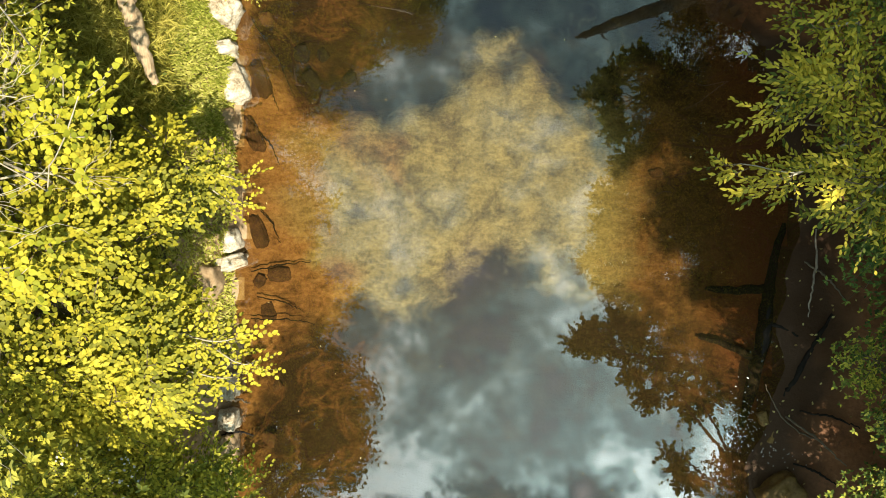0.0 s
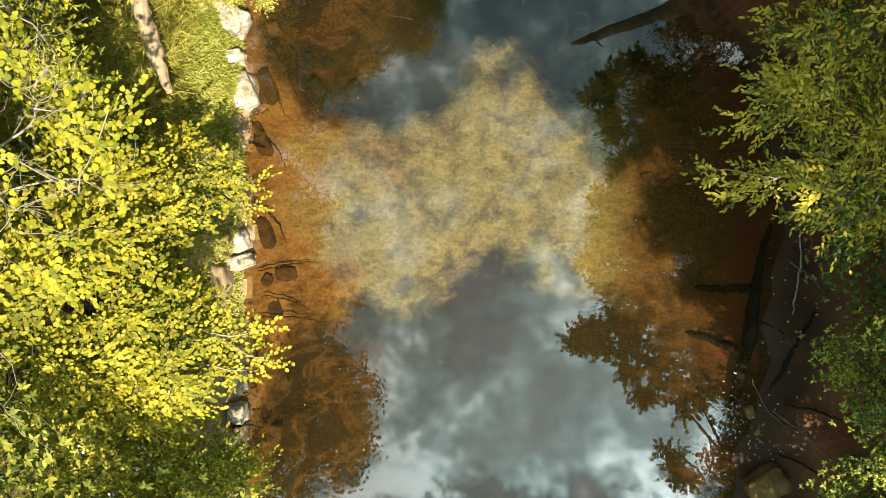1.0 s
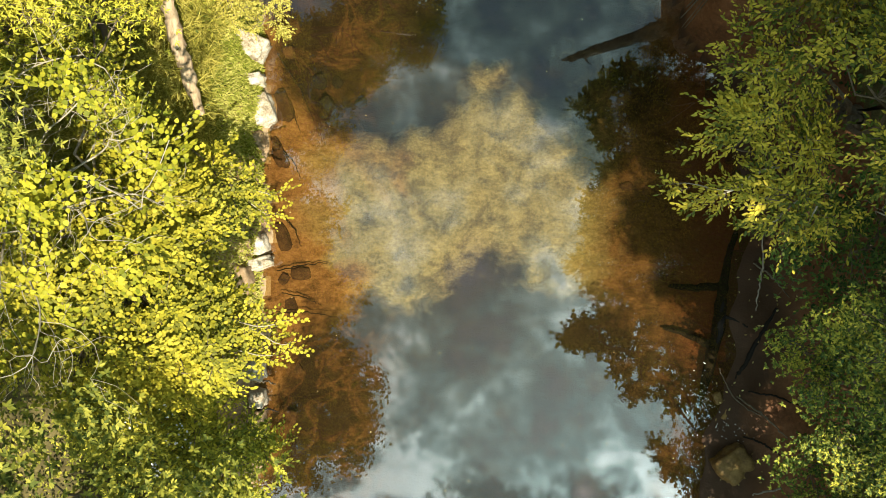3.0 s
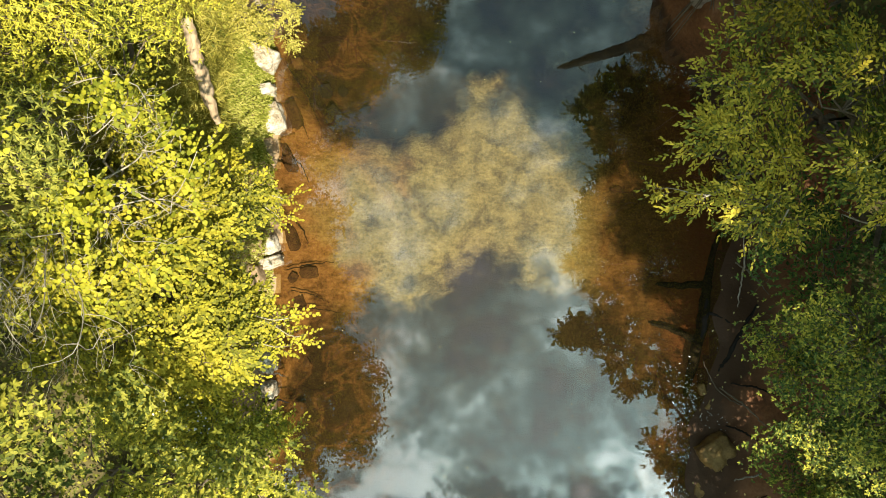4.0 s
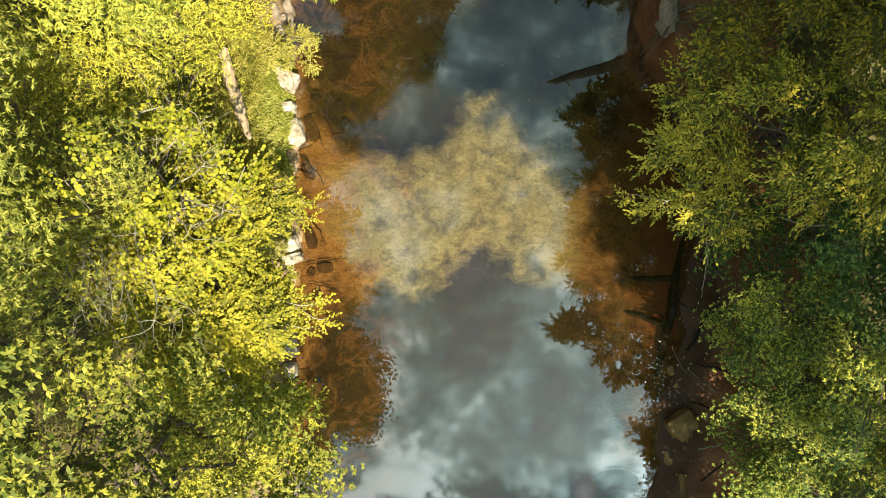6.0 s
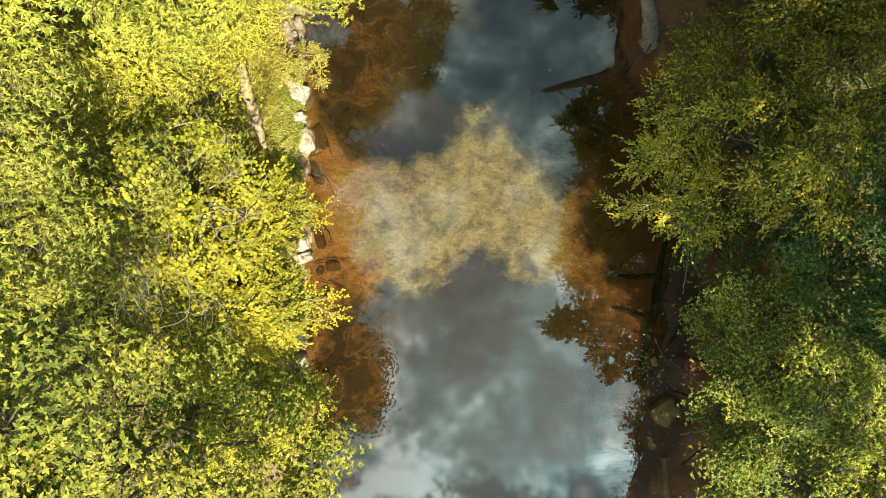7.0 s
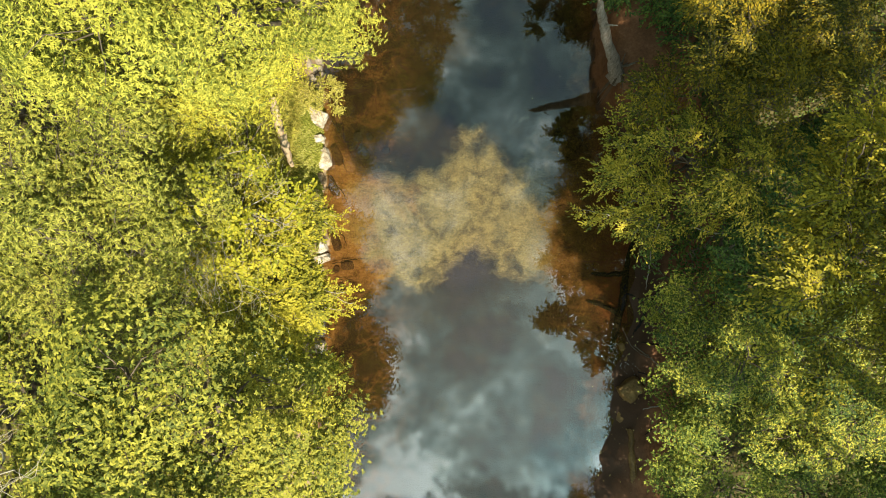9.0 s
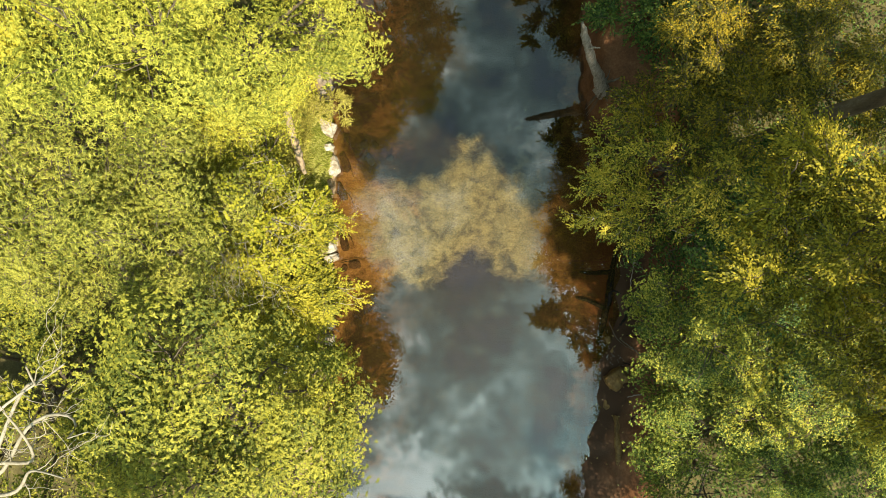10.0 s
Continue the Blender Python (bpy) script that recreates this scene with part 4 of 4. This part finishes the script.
log("sunken_branch", [(4.6, -0.05, -0.3), (4.3, -0.2, -0.34), (3.85, -0.25, -0.42)], (0.06, 0.11, 0.05), SNAG, SUNK_SHADE, 66, "branch")
log("sunken_branch", [(3.95, -0.75, -0.42), (3.8, -1.2, -0.45), (3.75, -1.6, -0.48)], (0.015, 0.03, 0.02), SNAG, SUNK_SHADE, 67, "branch")
log("pale_root", [(5.72, 0.3, 0.18), (5.74, -0.3, 0.18), (5.66, -0.7, 0.17), (5.62, -1.05, 0.16)], (0.012, 0.018, 0.016, 0.008), DEADWOOD, "thin pale root lying on the red mud", 68, "root", 6)
log("driftwood", [(5.0, -2.1, 0.05), (5.2, -2.6, 0.14), (5.6, -2.9, 0.2), (6.2, -3.0, 0.3)], (0.008, 0.012, 0.012, 0.006), BARK, "brown driftwood stick on the mud", 69, "branch", 7)
log("driftwood", [(5.5, -4.3, 0.3), (5.9, -4.2, 0.34), (6.2, -4.05, 0.4)], (0.012, 0.018, 0.01), DEADWOOD, "grey driftwood stick on the mud", 70, "branch", 7)
for k, (x0, y0, x1, y1) in enumerate(((-3.0, 3.6, -2.35, 2.4), (-3.0, 2.9, -2.6, 2.2), (-2.95, 1.9, -2.6, 1.35), (-3.0, -0.35, -2.1, -0.2), (-2.9, -0.75, -2.2, -1.0), (-3.0, -1.1, -1.95, -1.2), (-2.85, 0.6, -2.6, 0.1))):
    log("sunken_twig", [(x0, y0, -0.03), ((x0 + x1) / 2 + 0.05, (y0 + y1) / 2 + 0.04, -0.13), (x1, y1, -0.2)], (0.009, 0.011, 0.004), SNAG, "thin dark twig sunk in the sandy shallows", 71 + k, "twig", 6)


def dead_branches(name, foot, tips, seed, label, thick=0.03, fine=14, spread_by=0.35):
    """A bare bleached bough that splits into crooked twigs."""
    rng = np.random.default_rng(seed)
    foot = np.asarray(foot, float)
    root = tagged(new(name), label, "dead branch")
    root.location = foot
    for tip in tips:
        line = eased(bent(foot, tip, rng, 0.22, 8), 16)
        V, F = tubes([(line, np.linspace(thick * 0.8, thick * 0.25, 16))], 6)
        under(mesh_object("bough", V - foot, F, DEADWOOD if thick > 0.05 else TWIG), root)
        fineset = []
        for _ in range(fine):
            a = line[rng.integers(4, 16)]
            b = a + unit(unit(line[-1] - line[0]) + rng.normal(0, 0.6, 3)) * rng.uniform(0.4, 1.2) * np.linalg.norm(line[-1] - line[0]) * spread_by
            twig = bent(a, b, rng, 0.2, 9)
            fineset.append((twig, np.linspace(thick * 0.2, 0.002, 9)))
            for _ in range(2):
                c = twig[rng.integers(3, 9)]
                fineset.append((bent(c, c + (b - a) * 0.5 + rng.normal(0, 0.1, 3), rng, 0.18, 7), np.linspace(thick * 0.1, 0.0015, 7)))
        V, F = tubes(fineset, 4)
        tagged(under(mesh_object("twig_tangle", V - foot, F, TWIG), root), kind="stuff")
    return root


dead_branches("dead_branch", (-4.9, 0.9, 5.4), [(-3.6, -0.9, 6.9), (-4.2, -0.8, 6.6), (-3.4, 0.2, 6.3)], 81, "bare bleached twigs tangled above the yellow leaves", 0.022, 16)
dead_branches("dead_branch", (-4.6, 0.6, 5.2), [(-3.1, 1.1, 6.2), (-3.5, 1.7, 6.0), (-2.9, 0.5, 5.4)], 82, "bare bleached twigs tangled above the yellow leaves", 0.02, 9)
dead_branches("dead_branch", (-5.0, 1.6, 5.2), [(-3.6, 2.0, 6.0), (-4.0, 1.2, 6.3)], 86, "crooked pale twigs among big yellow leaves", 0.022, 8)
dead_branches("dead_branch", (-5.2, 0.3, 5.4), [(-4.4, -0.9, 6.6), (-4.8, -1.0, 6.2), (-4.2, -0.4, 6.9)], 87, "dense bare grey twigs above a dark hollow", 0.02, 14)
dead_branches("dead_tree", (-7.4, -3.7, 10.4), [(-5.0, -1.5, 12.2), (-4.95, -2.5, 12.2), (-5.4, -1.5, 12.4), (-5.1, -3.1, 12.0), (-5.7, -2.1, 12.4)], 83, "bare bleached crown of a dead tree", 0.05, 5, 0.28)
dead_branches("dead_branch", (6.9, 0.5, 3.6), [(5.6, 0.5, 3.9)], 84, "bare curved pale stick above the dark leaves", 0.025, 2)
dead_branches("dead_branch", (5.6, 3.3, 3.0), [(4.6, 3.6, 4.0), (4.9, 2.9, 4.0)], 85, "bare grey stick hanging among leaves", 0.02, 3)


# ---- riffle glitter ----
# sparkle of sun on the ripples, modelled as tiny white flecks
def foam(seed=91):
    rng = np.random.default_rng(seed)
    V, F = [], []
    for _ in range(110):
        if rng.random() < 0.65:
            x, y = rng.normal(4.72, 0.17), rng.normal(-2.62, 0.28)
        else:
            x, y = rng.normal(5.15, 0.22), rng.normal(-3.2, 0.12)
        r, turn, long = rng.uniform(0.003, 0.008), rng.uniform(0, 3.1), rng.uniform(1.2, 4.0)
        base, sides = len(V), 6
        for h, q in ((0.003, 1.0), (0.009, 0.6)):
            for a in range(sides):
                w = r * q * rng.uniform(0.5, 1.4)
                u, v = w * long * math.cos(a * 1.047), w * math.sin(a * 1.047)
                V.append((x + u * math.cos(turn) - v * math.sin(turn), y + u * math.sin(turn) + v * math.cos(turn), h + max(0.0, floor_at(x, y))))
        for a in range(sides):
            b = (a + 1) % sides
            F.append((base + a, base + b, base + 6 + b, base + 6 + a))
        F.append((base + 6, base + 7, base + 8, base + 9))
        F.append((base + 6, base + 9, base + 10, base + 11))
    return tagged(mesh_object("foam", V, F, GLINT_AND_PETAL), "white flecks standing for sun glitter on the riffle", "foam", kind="stuff")


foam()


# ---- small things on the banks and the water ----
def flecks(name, spots, size, mat, label, category, seed, shape="oval"):
    """Fallen leaves, petals and the like, lying nearly flat."""
    rng = np.random.default_rng(seed)
    p = np.asarray(spots, float)
    w = rng.normal(0, 1, p.shape) * [1, 1, 0.1]
    nr = unit(rng.normal(0, 0.2, p.shape) + [0, 0, 1])
    V, F = leaves(p, w, nr, size * rng.uniform(0.5, 1.3, len(p)), shape, rng)
    return tagged(mesh_object(name, V, F, mat), label, category, kind="stuff")


rng_small = np.random.default_rng(9)
xy = [(right_edge(y) + rng_small.uniform(0.05, 1.6), y) for y in rng_small.uniform(-7, 4, 220)]
flecks("fallen_leaves", [(x, y, max(0.0, floor_at(x, y)) + 0.035) for x, y in xy], 0.05, LITTER, "fallen yellow and brown leaves on the red mud", "fallen leaves", 101)
xy = [(rng_small.uniform(-2.9, 4.6), y) for y in rng_small.uniform(-7, 7, 90)]
flecks("floating_leaves", [(x, y, 0.006) for x, y in xy], 0.03, LITTER, "tiny pale leaves floating on the stream", "fallen leaves", 102)
heads = [(-3.45, -1.75, 2.75), (-3.9, -2.1, 2.9), (-4.25, -2.3, 3.2), (-3.75, -2.6, 2.9), (-4.0, -3.1, 3.2), (-3.5, -3.3, 2.8)]
flecks("white_blossoms", [np.array(heads[k % 6]) + rng_small.normal(0, (0.12, 0.12, 0.05)) for k in range(130)], 0.035, GLINT_AND_PETAL, "small white blossoms on the bank shrub", "flowers", 103, "round")
flecks("leaf_litter", [(x, y, floor_at(x, y) + 0.03) for x, y in zip(rng_small.uniform(-5.5, -3.3, 900), rng_small.uniform(-5, 6, 900))], 0.07, LITTER, "dry leaves scattered on the sunny bank", "fallen leaves", 104)
for k, (x0, y0, x1, y1) in enumerate(((5.3, -2.6, 6.1, -3.3), (5.5, -2.5, 6.3, -2.7), (5.4, -3.3, 6.0, -3.6), (5.6, -0.2, 6.2, -0.8), (5.5, 1.4, 6.0, 0.6), (5.6, -5.0, 6.1, -4.5), (-3.35, -2.35, -3.0, -2.4), (-3.4, -2.85, -2.95, -2.9))):
    z0, z1 = max(0.0, floor_at(x0, y0)) + 0.03, max(0.0, floor_at(x1, y1)) + 0.03
    log("dead_stick", [(x0, y0, z0), ((x0 + x1) / 2, (y0 + y1) / 2 + 0.06, (z0 + z1) / 2 + 0.04), (x1, y1, z1)], (0.014, 0.02, 0.008), SNAG if k % 3 else BARK, "thin dead stick lying on the bank", 120 + k, "stick", 6)


# ---- the woods go on ----
rng_woods = np.random.default_rng(5)
far_tree = tree("woodland_tree", (17, 12, floor_at(17, 12)), [(17, 12, 9, 2.6, 2.2), (18.6, 13, 11, 2.4, 2.0), (15.6, 11, 12, 2.4, 2.0), (17, 12.5, 14, 2.2, 1.8)], LEAF_GREEN, 51,
                "broad-leaved tree in the woods along the stream", shape="kite_wide", size=0.42, density=1.4, reach=1.0, per=7, twigs=6, trunk=0.24, fine_wood=False, group="woodland trees")
for x, y in ((20, -2), (18, 22), (24, 8), (26, -14), (16, -20), (9, 17), (14, 32), (30, 26), (-14, 3), (-13, -9), (-18, -2), (-16, 12), (-22, 7), (-12, -18), (-9, 15), (-20, -16), (-26, -4), (-10, 25), (8, -18), (-14, 34), (17, -9), (12, 12)):
    copy_thing(far_tree, pose(x, y, floor_at(x, y) - 0.1, 0, 0, rng_woods.uniform(0, 360)))
